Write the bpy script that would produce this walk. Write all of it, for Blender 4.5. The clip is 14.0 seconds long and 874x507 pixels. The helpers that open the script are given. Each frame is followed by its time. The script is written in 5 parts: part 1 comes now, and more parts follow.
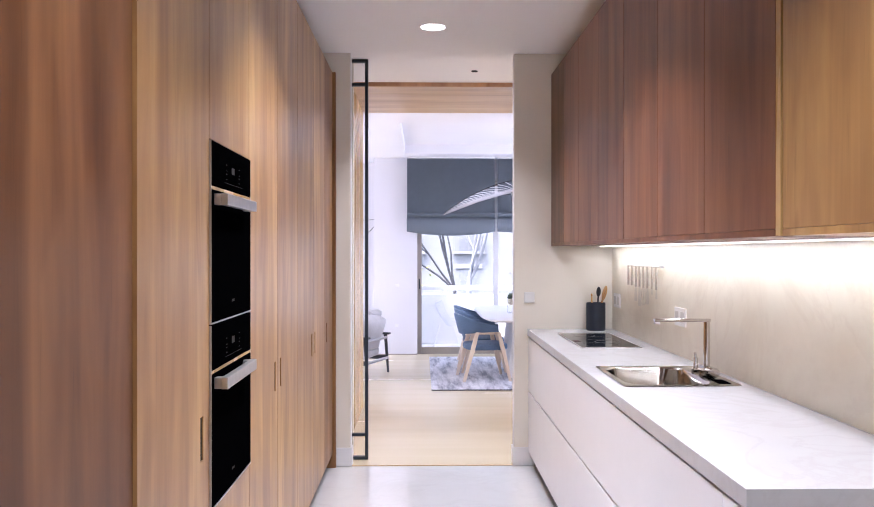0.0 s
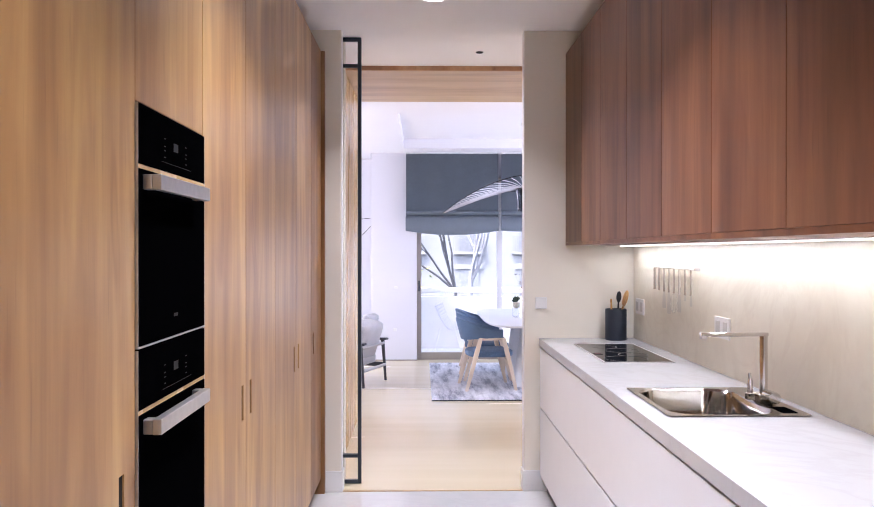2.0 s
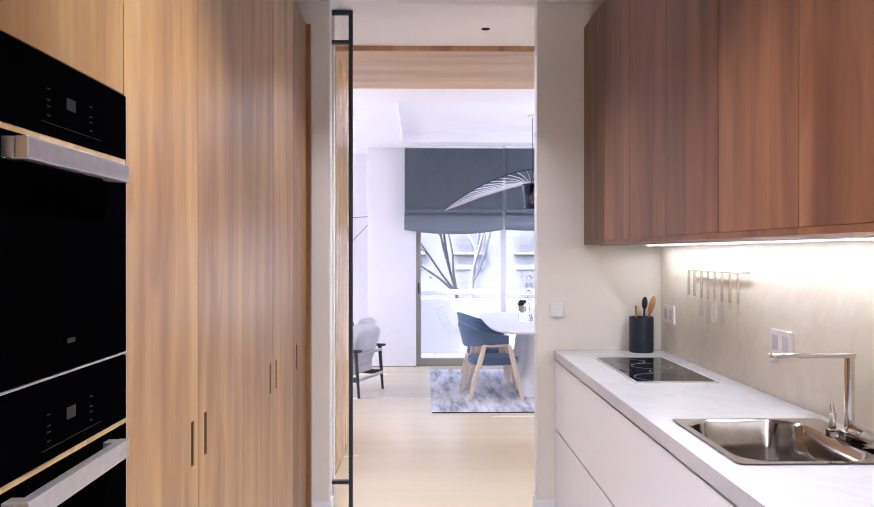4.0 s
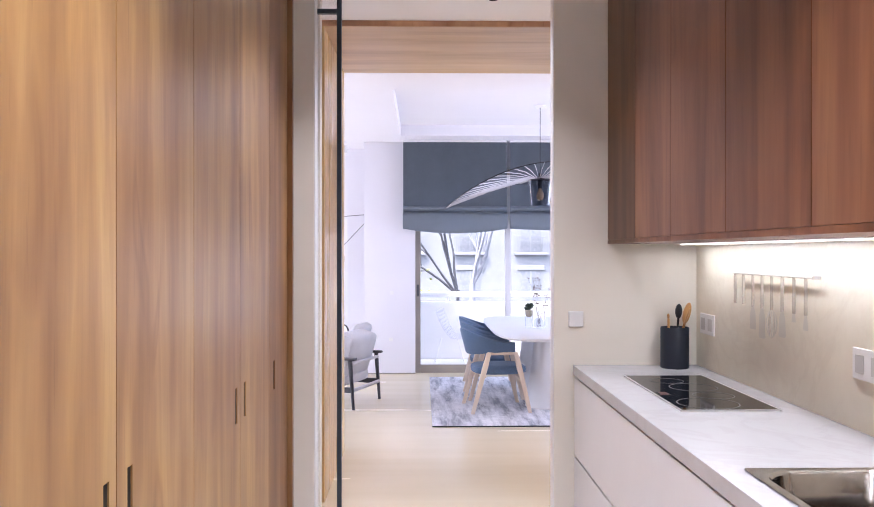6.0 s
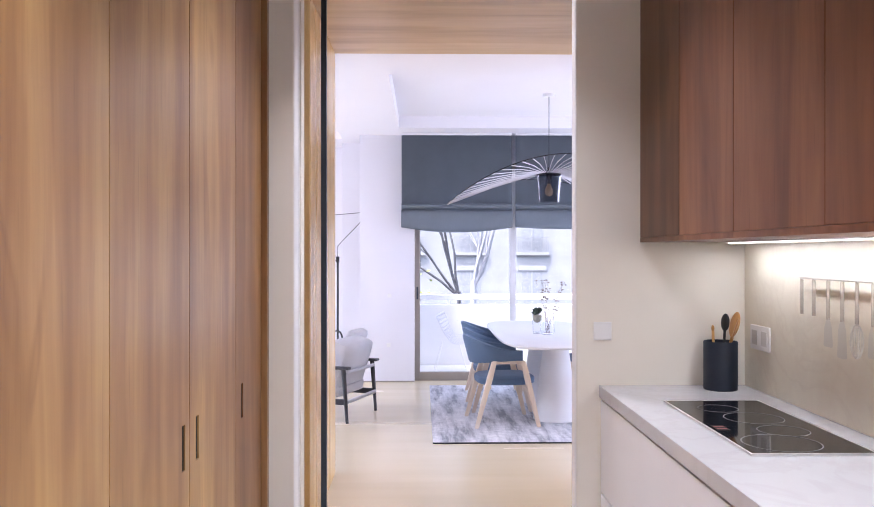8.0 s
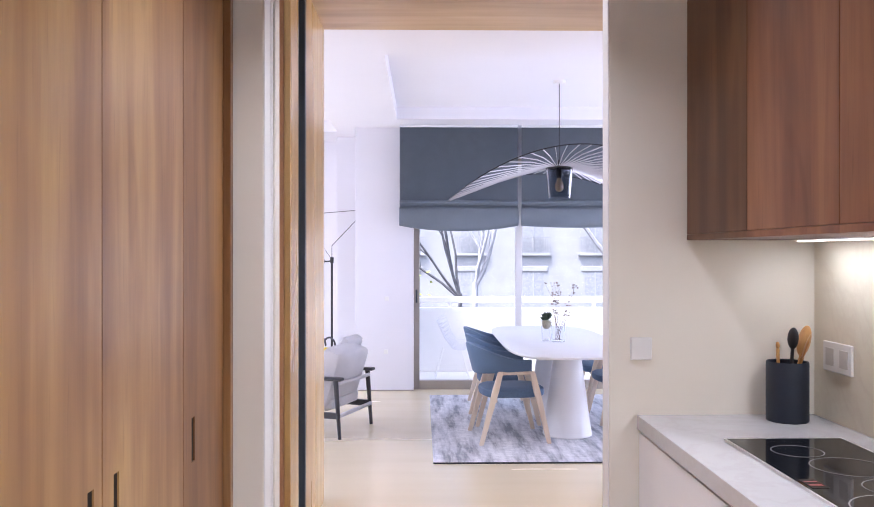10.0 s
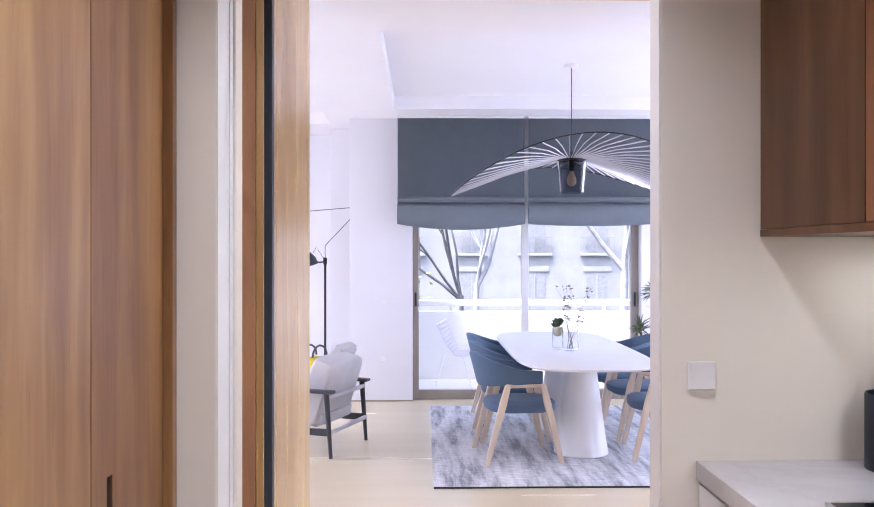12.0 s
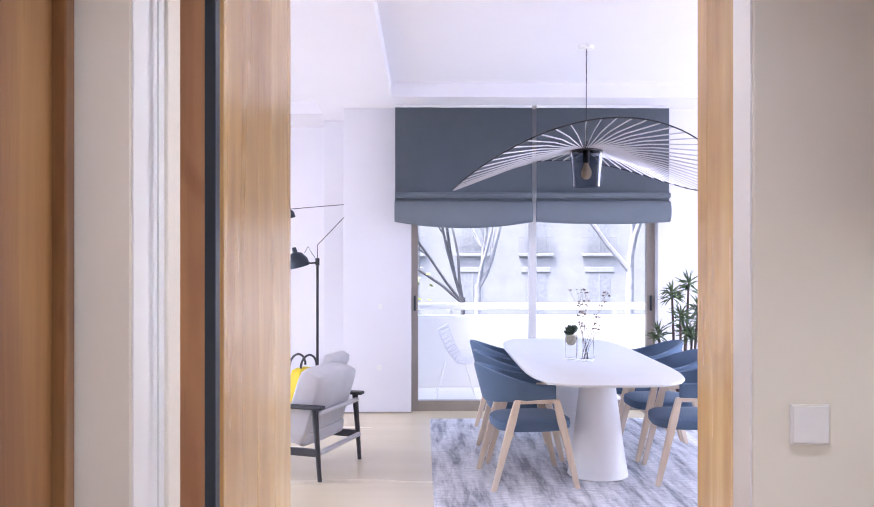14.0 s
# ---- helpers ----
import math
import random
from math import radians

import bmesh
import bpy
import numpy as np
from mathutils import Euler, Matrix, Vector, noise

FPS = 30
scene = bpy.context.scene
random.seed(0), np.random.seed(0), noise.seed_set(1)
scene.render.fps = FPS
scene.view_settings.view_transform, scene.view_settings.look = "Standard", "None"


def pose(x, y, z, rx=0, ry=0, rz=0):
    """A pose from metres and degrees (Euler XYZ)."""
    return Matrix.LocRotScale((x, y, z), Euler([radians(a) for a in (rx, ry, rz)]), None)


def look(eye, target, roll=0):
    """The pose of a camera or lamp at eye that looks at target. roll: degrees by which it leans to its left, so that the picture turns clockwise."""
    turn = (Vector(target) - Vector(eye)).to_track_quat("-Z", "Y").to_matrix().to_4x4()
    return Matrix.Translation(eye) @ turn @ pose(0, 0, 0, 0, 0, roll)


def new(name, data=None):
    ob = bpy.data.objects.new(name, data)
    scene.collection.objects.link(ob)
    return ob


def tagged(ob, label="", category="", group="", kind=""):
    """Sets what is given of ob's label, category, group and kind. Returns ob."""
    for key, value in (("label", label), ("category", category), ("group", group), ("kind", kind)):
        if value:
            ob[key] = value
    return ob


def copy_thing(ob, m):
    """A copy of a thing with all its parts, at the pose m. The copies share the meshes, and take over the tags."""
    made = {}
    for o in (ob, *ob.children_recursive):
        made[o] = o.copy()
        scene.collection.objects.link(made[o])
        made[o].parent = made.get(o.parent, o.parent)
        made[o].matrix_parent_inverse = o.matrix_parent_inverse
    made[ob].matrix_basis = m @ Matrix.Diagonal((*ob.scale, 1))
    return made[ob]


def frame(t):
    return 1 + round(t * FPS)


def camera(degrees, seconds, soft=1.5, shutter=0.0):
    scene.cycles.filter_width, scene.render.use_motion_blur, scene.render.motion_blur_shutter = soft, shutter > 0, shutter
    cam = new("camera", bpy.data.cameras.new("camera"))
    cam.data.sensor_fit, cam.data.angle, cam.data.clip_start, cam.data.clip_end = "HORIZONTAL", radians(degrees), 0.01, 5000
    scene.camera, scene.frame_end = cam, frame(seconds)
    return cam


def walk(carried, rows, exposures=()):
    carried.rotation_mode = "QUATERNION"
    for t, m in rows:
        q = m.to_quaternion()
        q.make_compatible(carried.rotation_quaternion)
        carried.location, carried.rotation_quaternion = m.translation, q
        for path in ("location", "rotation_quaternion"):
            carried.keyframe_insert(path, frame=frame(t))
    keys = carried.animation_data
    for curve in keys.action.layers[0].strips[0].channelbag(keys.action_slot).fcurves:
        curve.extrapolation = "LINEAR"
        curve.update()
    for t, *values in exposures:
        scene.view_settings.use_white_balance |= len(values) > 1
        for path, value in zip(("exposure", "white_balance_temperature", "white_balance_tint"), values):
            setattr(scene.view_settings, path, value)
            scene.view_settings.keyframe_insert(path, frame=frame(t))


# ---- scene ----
# ---- camera: a straight, even glide down the kitchen aisle ----
cam = camera(55.9, 14.0, soft=1.0)
walk(cam, [(t, pose(0.0326 + 0.00233 * t, 0.0865 + 0.293 * t, 1.450 - 0.0003 * t,
                    90 - 0.14 + 0.010 * t, 0.0, -1.06)) for t in (0.0, 2.0, 4.0, 6.0, 8.0, 10.0, 12.0, 14.0)],
     exposures=[(0.0, 2.40, 5700, 13), (5.0, 2.34, 5700, 13), (14.0, 2.21, 5700, 13)])

# ---- world and lights ----
world = bpy.data.worlds.new("sky")
scene.world = world
world.use_nodes = True
wn = world.node_tree
sky = wn.nodes.new("ShaderNodeTexSky")
sky.sky_type = "NISHITA"
sky.sun_disc = False
sky.sun_elevation, sky.sun_rotation = radians(65), radians(-121)
sky.air_density, sky.dust_density, sky.ozone_density = 1.0, 6.0, 1.0
wn.links.new(sky.outputs[0], wn.nodes["Background"].inputs[0])
wn.nodes["Background"].inputs[1].default_value = 0.15


def lamp(name, kind, m, watts, colour, size=0.1, size_y=None, spread=180):
    data = bpy.data.lights.new(name, kind)
    data.energy, data.color = watts, colour
    if kind == "AREA":
        data.size = size
        data.spread = radians(spread)
        if size_y:
            data.shape, data.size_y = "RECTANGLE", size_y
        else:
            data.shape = "DISK"
    ob = new(name, data)
    ob.matrix_world = m
    return ob


SUN = bpy.data.lights.new("sun", "SUN")
SUN.energy, SUN.angle, SUN.color = 2.2, radians(12), (1.0, 0.97, 0.93)
new("sun", SUN).matrix_world = look((-4.0, -2.4, 10.0), (0, 0, 0))

DOWNLIGHTS = (1.4, 3.2, 5.0)
for dy, watts in zip(DOWNLIGHTS, (4.4, 5.0, 2.2)):
    lamp("downlight_lamp", "AREA", pose(0.10, dy, 2.772), watts, (1.0, 0.96, 0.985), 0.13, None, 106)
lamp("cabinet_strip_lamp", "AREA", pose(1.233, 3.14, 1.478), 1.90, (1.0, 0.97, 0.97), 0.02, 4.74)
# fill lamps in added, unseen side openings, to brighten the dining room
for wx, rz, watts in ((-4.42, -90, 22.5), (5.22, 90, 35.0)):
    lamp("side_fill_lamp", "AREA", pose(wx, 9.9, 1.30, 90, 0, rz), watts, (0.875, 0.865, 1.0), 2.6, 2.4)
# weaker fill pair at the hall's ends, in openings added out of view
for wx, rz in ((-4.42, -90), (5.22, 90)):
    lamp("hall_fill_lamp", "AREA", pose(wx, 6.17, 1.40, 90, 0, rz), 7.0, (0.90, 0.885, 1.0), 0.68, 1.86)
# the ceiling spot itself is unlit; this lamp is added to brighten the hall
lamp("spot_fill_lamp", "AREA", pose(0.425, 6.20, 2.784), 3.0, (1.0, 0.96, 0.95), 0.05, None, 130)

# ---- materials ----


def material(name, colour, rough=0.5, metal=0.0, spec=0.5):
    m = bpy.data.materials.new(name)
    m.use_nodes = True
    b = m.node_tree.nodes["Principled BSDF"]
    b.inputs["Base Color"].default_value = (*colour, 1)
    b.inputs["Roughness"].default_value = rough
    b.inputs["Metallic"].default_value = metal
    b.inputs["Specular IOR Level"].default_value = spec
    return m


def nodes_of(m):
    t = m.node_tree
    return t, t.nodes["Principled BSDF"]


def coords(t, scale=(1, 1, 1), shift=False):
    c = t.nodes.new("ShaderNodeTexCoord")
    mp = t.nodes.new("ShaderNodeMapping")
    mp.inputs["Scale"].default_value = scale
    t.links.new(c.outputs["Object"], mp.inputs["Vector"])
    if shift:
        info = t.nodes.new("ShaderNodeObjectInfo")
        mul = t.nodes.new("ShaderNodeVectorMath")
        mul.operation = "SCALE"
        mul.inputs[0].default_value = (37.0, 53.0, 11.0)
        t.links.new(info.outputs["Random"], mul.inputs["Scale"])
        t.links.new(mul.outputs[0], mp.inputs["Location"])
    return mp.outputs["Vector"]


def noise_tex(t, vec, scale, detail=4.0, rough=0.55, distort=0.0):
    n = t.nodes.new("ShaderNodeTexNoise")
    n.inputs["Scale"].default_value = scale
    n.inputs["Detail"].default_value = detail
    n.inputs["Roughness"].default_value = rough
    n.inputs["Distortion"].default_value = distort
    t.links.new(vec, n.inputs["Vector"])
    return n.outputs["Fac"]


def ramp(t, fac, stops):
    r = t.nodes.new("ShaderNodeValToRGB")
    while len(r.color_ramp.elements) < len(stops):
        r.color_ramp.elements.new(0.5)
    for e, (p, c) in zip(r.color_ramp.elements, stops):
        e.position = p
        e.color = (*c, 1) if len(c) == 3 else c
    t.links.new(fac, r.inputs["Fac"])
    return r.outputs["Color"]


def mix(t, fac, a, b, kind="MIX"):
    n = t.nodes.new("ShaderNodeMix")
    n.data_type, n.blend_type = "RGBA", kind
    for sock, v in ((0, fac), (6, a), (7, b)):
        if isinstance(v, (int, float)):
            n.inputs[sock].default_value = v
        elif isinstance(v, tuple):
            n.inputs[sock].default_value = (*v, 1)
        else:
            t.links.new(v, n.inputs[sock])
    return n.outputs[2]


def bump(t, b, height, strength=0.1, distance=0.002):
    n = t.nodes.new("ShaderNodeBump")
    n.inputs["Strength"].default_value = strength
    n.inputs["Distance"].default_value = distance
    t.links.new(height, n.inputs["Height"])
    t.links.new(n.outputs["Normal"], b.inputs["Normal"])


def plain(name, colour, rough=0.5, metal=0.0, spec=0.5, vary=0.06, scale=6.0, grain=0.0, grain_scale=300.0):
    """A painted or moulded surface: broad faint unevenness, fine relief."""
    m = material(name, colour, rough, metal, spec)
    t, b = nodes_of(m)
    v = coords(t)
    dark = tuple(c * (1 - vary) for c in colour)
    lite = tuple(min(1, c * (1 + vary)) for c in colour)
    t.links.new(ramp(t, noise_tex(t, v, scale), [(0.3, dark), (0.7, lite)]), b.inputs["Base Color"])
    r = t.nodes.new("ShaderNodeMapRange")
    r.inputs["To Min"].default_value, r.inputs["To Max"].default_value = rough * 0.85, min(1, rough * 1.15)
    t.links.new(noise_tex(t, v, scale * 5), r.inputs["Value"])
    t.links.new(r.outputs[0], b.inputs["Roughness"])
    if grain:
        bump(t, b, noise_tex(t, v, grain_scale, 2.0), grain, 0.001)
    return m


def veneer(name, dark, mid, lite, along="z", rough=0.38, spec=0.5, figure=1.0):
    """Straight-grained wood veneer: soft staves, short streaks, dark flecks and fine pores."""
    m = material(name, mid, rough, 0.0, spec)
    t, b = nodes_of(m)

    def stretched(f, shift=True):
        return coords(t, {"z": (1.0, 1.0, f), "x": (f, 1.0, 1.0), "y": (1.0, f, 1.0)}[along], shift)

    stave, streaks, fibre = stretched(0.085), stretched(0.045), stretched(0.022)
    broad = ramp(t, noise_tex(t, stave, 6.5, 5.0, 0.58, 0.5), [(0.34, dark), (0.50, mid), (0.65, lite)])
    streak = ramp(t, noise_tex(t, streaks, 19.0, 5.0, 0.62, 0.3), [(0.30, (0.74, 0.69, 0.65)), (0.52, (1, 1, 1)), (0.72, (1.12, 1.10, 1.04))])
    knots = ramp(t, noise_tex(t, stretched(0.30), 5.0, 1.0, 0.5, 1.0), [(0.64, (1, 1, 1)), (0.72, (0.70, 0.60, 0.52)), (0.78, (0.9, 0.86, 0.82))])
    broad = mix(t, 0.7 * figure, broad, knots, "MULTIPLY")
    tone = ramp(t, noise_tex(t, stretched(0.30), 3.4, 3.0, 0.6, 0.6), [(0.34, (0.80, 0.71, 0.61)), (0.50, (1.0, 0.98, 0.94)), (0.66, (1.18, 1.20, 1.04))])
    broad = mix(t, 0.9 * figure, broad, tone, "MULTIPLY")
    flecks = ramp(t, noise_tex(t, stretched(0.06), 75.0, 2.0, 0.5, 0.2), [(0.25, (0.62, 0.54, 0.48)), (0.36, (1, 1, 1))])
    col = mix(t, 0.36 * figure, broad, streak, "MULTIPLY")
    col = mix(t, 0.42 * figure, col, flecks, "MULTIPLY")
    pores = noise_tex(t, fibre, 240.0, 3.0, 0.7)
    col = mix(t, 0.10, col, ramp(t, pores, [(0.32, (0.84, 0.82, 0.80)), (0.5, (1, 1, 1))]), "MULTIPLY")
    t.links.new(col, b.inputs["Base Color"])
    r = t.nodes.new("ShaderNodeMapRange")
    r.inputs["To Min"].default_value, r.inputs["To Max"].default_value = rough - 0.06, rough + 0.10
    t.links.new(noise_tex(t, stave, 3.0, 2.0), r.inputs["Value"])
    t.links.new(r.outputs[0], b.inputs["Roughness"])
    bump(t, b, pores, 0.06, 0.001)
    return m


WALL = plain("wall_paint", (0.84, 0.79, 0.69), 0.7, vary=0.015, scale=2.0, grain=0.05, grain_scale=180)
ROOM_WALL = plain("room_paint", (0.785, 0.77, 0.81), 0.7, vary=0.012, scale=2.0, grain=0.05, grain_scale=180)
CEIL = plain("ceiling_paint", (0.92, 0.91, 0.91), 0.8, vary=0.01, scale=1.5)
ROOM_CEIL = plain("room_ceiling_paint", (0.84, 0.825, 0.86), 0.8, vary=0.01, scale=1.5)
TRIM = plain("trim_paint", (0.86, 0.85, 0.84), 0.4, vary=0.01)
OAK = veneer("oak_veneer", (0.275, 0.136, 0.050), (0.385, 0.214, 0.080), (0.495, 0.306, 0.126), rough=0.31, spec=0.65)
OAK_WARM = veneer("warm_oak_veneer", (0.42, 0.22, 0.12), (0.52, 0.285, 0.16), (0.60, 0.35, 0.20))
# darker veneer for the doors short of y = 1.825
OAK_DARK = veneer("darker_veneer", (0.092, 0.036, 0.014), (0.148, 0.062, 0.025), (0.20, 0.090, 0.038), spec=0.3)
# red-brown veneer darkened to carry the shade in the end-wall corner
OAK_RED_SHADED = veneer("shaded_red_brown_veneer", (0.085, 0.037, 0.018), (0.130, 0.060, 0.030), (0.168, 0.084, 0.042), spec=0.35)
# oak with the dimness at the end of the run put into its colour
OAK_SHADED = veneer("shaded_oak_veneer", (0.178, 0.078, 0.030), (0.265, 0.130, 0.050), (0.345, 0.192, 0.076), rough=0.34, spec=0.5)
OAK_RED = veneer("red_brown_veneer", (0.128, 0.048, 0.022), (0.195, 0.078, 0.037), (0.255, 0.112, 0.054), spec=0.35)
OAK_PALE = veneer("pale_oak_veneer", (0.55, 0.345, 0.135), (0.64, 0.43, 0.185), (0.72, 0.51, 0.245), rough=0.25, figure=0.45)
OAK_PALE_X = veneer("pale_oak_veneer_flat", (0.50, 0.325, 0.16), (0.60, 0.41, 0.21), (0.67, 0.485, 0.275), "x", 0.33, figure=0.3)
ASH = veneer("ash_wood", (0.70, 0.56, 0.43), (0.79, 0.66, 0.53), (0.84, 0.73, 0.61), "z", 0.45, figure=0.3)
BLACK_WOOD = plain("black_stained_wood", (0.045, 0.043, 0.05), 0.45, vary=0.2, scale=20)
LACQUER = plain("white_lacquer", (0.80, 0.79, 0.805), 0.35, vary=0.01)
GAP = plain("shadow_gap", (0.022, 0.017, 0.014), 0.6, 0.0, 0.1)
GREY_GAP = plain("dark_grey_profile", (0.10, 0.095, 0.10), 0.5)
BLACK_GLASS = material("black_glass", (0.001, 0.001, 0.0012), 0.10, 0.0, 0.0)
HOB_GLASS = material("hob_glass", (0.005, 0.005, 0.007), 0.05, 0.0, 0.35)
STEEL = plain("brushed_steel", (0.66, 0.65, 0.65), 0.38, 1.0, vary=0.05, scale=40)
CHROME = material("polished_steel", (0.72, 0.69, 0.66), 0.10, 1.0)
DISPLAY = plain("faint_print", (0.03, 0.029, 0.027), 0.6, 0.0, 0.05)
DARK_METAL = plain("dark_blue_grey_metal", (0.035, 0.045, 0.058), 0.4, 0.3, vary=0.1)
BLACK_METAL = plain("black_metal", (0.02, 0.02, 0.024), 0.4, 0.2, vary=0.1)
NAVY = plain("navy_ceramic", (0.010, 0.016, 0.030), 0.5, vary=0.1, scale=20)
SPOON_WOOD = veneer("spoon_wood", (0.45, 0.22, 0.07), (0.60, 0.32, 0.11), (0.68, 0.40, 0.16))
PLASTIC = plain("white_plastic", (0.82, 0.81, 0.79), 0.35, vary=0.01)
SOCKET = plain("socket_grey", (0.60, 0.58, 0.55), 0.4)
ALU = plain("anodised_frame", (0.36, 0.32, 0.28), 0.45, 0.3, vary=0.05)
ALU_WHITE = plain("pale_frame", (0.75, 0.74, 0.74), 0.4, vary=0.02)
TABLE_WHITE = plain("white_table_lacquer", (0.85, 0.84, 0.84), 0.35, vary=0.01)
LEAF = plain("leaf_green", (0.13, 0.19, 0.085), 0.45, vary=0.3, scale=30)
LEAF_DARK = plain("leaf_dark", (0.035, 0.055, 0.03), 0.5, vary=0.3, scale=30)
TWIG = plain("twig_brown", (0.10, 0.06, 0.05), 0.6, vary=0.2, scale=30)
BARK = plain("bark_grey", (0.085, 0.082, 0.09), 0.8, vary=0.3, scale=12)
# bark paled to imitate haze over the farther trees
BARK_HAZY = plain("hazy_bark", (0.36, 0.35, 0.37), 0.8, vary=0.15, scale=8)
YELLOW = plain("yellow_fabric", (0.80, 0.60, 0.02), 0.6, vary=0.1, scale=20)
POT = plain("grey_pot", (0.35, 0.34, 0.33), 0.6)
WIRE_WHITE = plain("white_wire", (0.78, 0.77, 0.80), 0.4)
STONE = plain("pale_stone", (0.68, 0.67, 0.67), 0.85, vary=0.06, scale=1.5)
# windows and rails lightened towards the facade colour, haze painted in
FAR_GLASS = plain("hazy_far_window", (0.285, 0.285, 0.305), 0.5, vary=0.15)
FAR_RAIL = plain("hazy_far_rail", (0.27, 0.27, 0.288), 0.6)
FACADE = plain("facade_stone", (0.325, 0.32, 0.334), 0.85, vary=0.08, scale=1.0)
FACADE_TRIM = plain("facade_trim", (0.35, 0.345, 0.358), 0.85, vary=0.06, scale=1.0)
ASPHALT = plain("asphalt", (0.06, 0.06, 0.062), 0.9, vary=0.2, scale=2, grain=0.3)
PARAPET = plain("parapet_white", (0.90, 0.885, 0.85), 0.6, vary=0.01)


def glow(name, colour, strength):
    m = bpy.data.materials.new(name)
    m.use_nodes = True
    t = m.node_tree
    e = t.nodes.new("ShaderNodeEmission")
    e.inputs[0].default_value, e.inputs[1].default_value = (*colour, 1), strength
    t.links.new(e.outputs[0], t.nodes["Material Output"].inputs[0])
    return m


LED = glow("led_diffuser", (1.0, 0.93, 0.86), 2.0)
BULB_GLOW = plain("amber_bulb_glass", (0.55, 0.38, 0.22), 0.15)


def glass(name, colour=(1, 1, 1), rough=0.0, ior=1.45):
    m = material(name, colour, rough)
    b = nodes_of(m)[1]
    b.inputs["Transmission Weight"].default_value = 1.0
    b.inputs["IOR"].default_value = ior
    return m


PANE = glass("window_glass", (1, 1, 1), 0.0, 1.1)
DOOR_GLASS = glass("door_glass", (0.93, 0.92, 0.92), 0.0, 1.1)
VASE_GLASS = glass("vase_glass", (0.98, 0.98, 1.0), 0.02, 1.12)
SMOKE_GLASS = glass("smoked_glass", (0.50, 0.52, 0.57), 0.03, 1.12)


def marble(name, base, vein, rough, scale, strength=0.5, cloud=0.94):
    m = material(name, base, rough)
    t, b = nodes_of(m)
    v = coords(t)
    n1 = noise_tex(t, v, scale, 6.0, 0.6, 1.4)
    veins = ramp(t, n1, [(0.46, (0, 0, 0)), (0.50, (strength,) * 3), (0.54, (0, 0, 0))])
    murk = tuple(c * (cloud - 0.25 * (1 - cloud) * k) for k, c in enumerate(base))
    blotch = ramp(t, noise_tex(t, v, scale * 0.9, 5.0, 0.65, 0.4), [(0.34, murk), (0.62, base)])
    t.links.new(mix(t, veins, blotch, vein), b.inputs["Base Color"])
    return m


COUNTER = marble("pale_quartz", (0.52, 0.51, 0.52), (0.42, 0.39, 0.38), 0.24, 2.2, 0.24, 0.965)
SPLASH = marble("backsplash_stone", (0.81, 0.755, 0.62), (0.55, 0.46, 0.34), 0.28, 1.6, 0.16, 0.88)
MARBLE_FLOOR = marble("white_marble", (0.75, 0.74, 0.735), (0.62, 0.61, 0.60), 0.05, 1.8, 0.22)
nodes_of(MARBLE_FLOOR)[1].inputs["Coat Weight"].default_value = 0.8
nodes_of(MARBLE_FLOOR)[1].inputs["Coat Roughness"].default_value = 0.03


def oak_floor():
    """Pale boards running across the room, low contrast, satin lacquer."""
    m = material("oak_floor", (0.6, 0.48, 0.31), 0.2, 0.0, 0.75)
    t, b = nodes_of(m)
    v = coords(t, (0.10, 1.0, 1.0))
    n = noise_tex(t, v, 4.5, 2.0, 0.5, 0.3)
    t.links.new(ramp(t, n, [(0.3, (0.755, 0.64, 0.435)), (0.7, (0.795, 0.68, 0.475))]), b.inputs["Base Color"])
    r = t.nodes.new("ShaderNodeMapRange")
    r.inputs["To Min"].default_value, r.inputs["To Max"].default_value = 0.22, 0.30
    t.links.new(n, r.inputs["Value"])
    t.links.new(r.outputs[0], b.inputs["Roughness"])
    return m


OAK_FLOOR = oak_floor()


def fabric(name, colour, scale=700.0, rough=0.9):
    m = material(name, colour, rough, 0, 0.2)
    t, b = nodes_of(m)
    v = coords(t)
    w = noise_tex(t, v, scale, 2.0)
    big = noise_tex(t, v, 9.0, 3.0)
    col = ramp(t, w, [(0.3, tuple(c * 0.72 for c in colour)), (0.7, tuple(c * 1.2 for c in colour))])
    col = mix(t, 0.3, col, ramp(t, big, [(0.3, (0.7, 0.7, 0.7)), (0.7, (1, 1, 1))]), "MULTIPLY")
    t.links.new(col, b.inputs["Base Color"])
    b.inputs["Sheen Weight"].default_value = 0.15
    bump(t, b, w, 0.3, 0.001)
    return m


BLUE = fabric("slate_blue_felt", (0.125, 0.185, 0.285))
GREY_CLOTH = fabric("pale_grey_wool", (0.62, 0.60, 0.61))
DARK_CLOTH = fabric("dark_cloth", (0.06, 0.06, 0.07))
BLIND = fabric("slate_blind_linen", (0.180, 0.205, 0.236), 500.0)


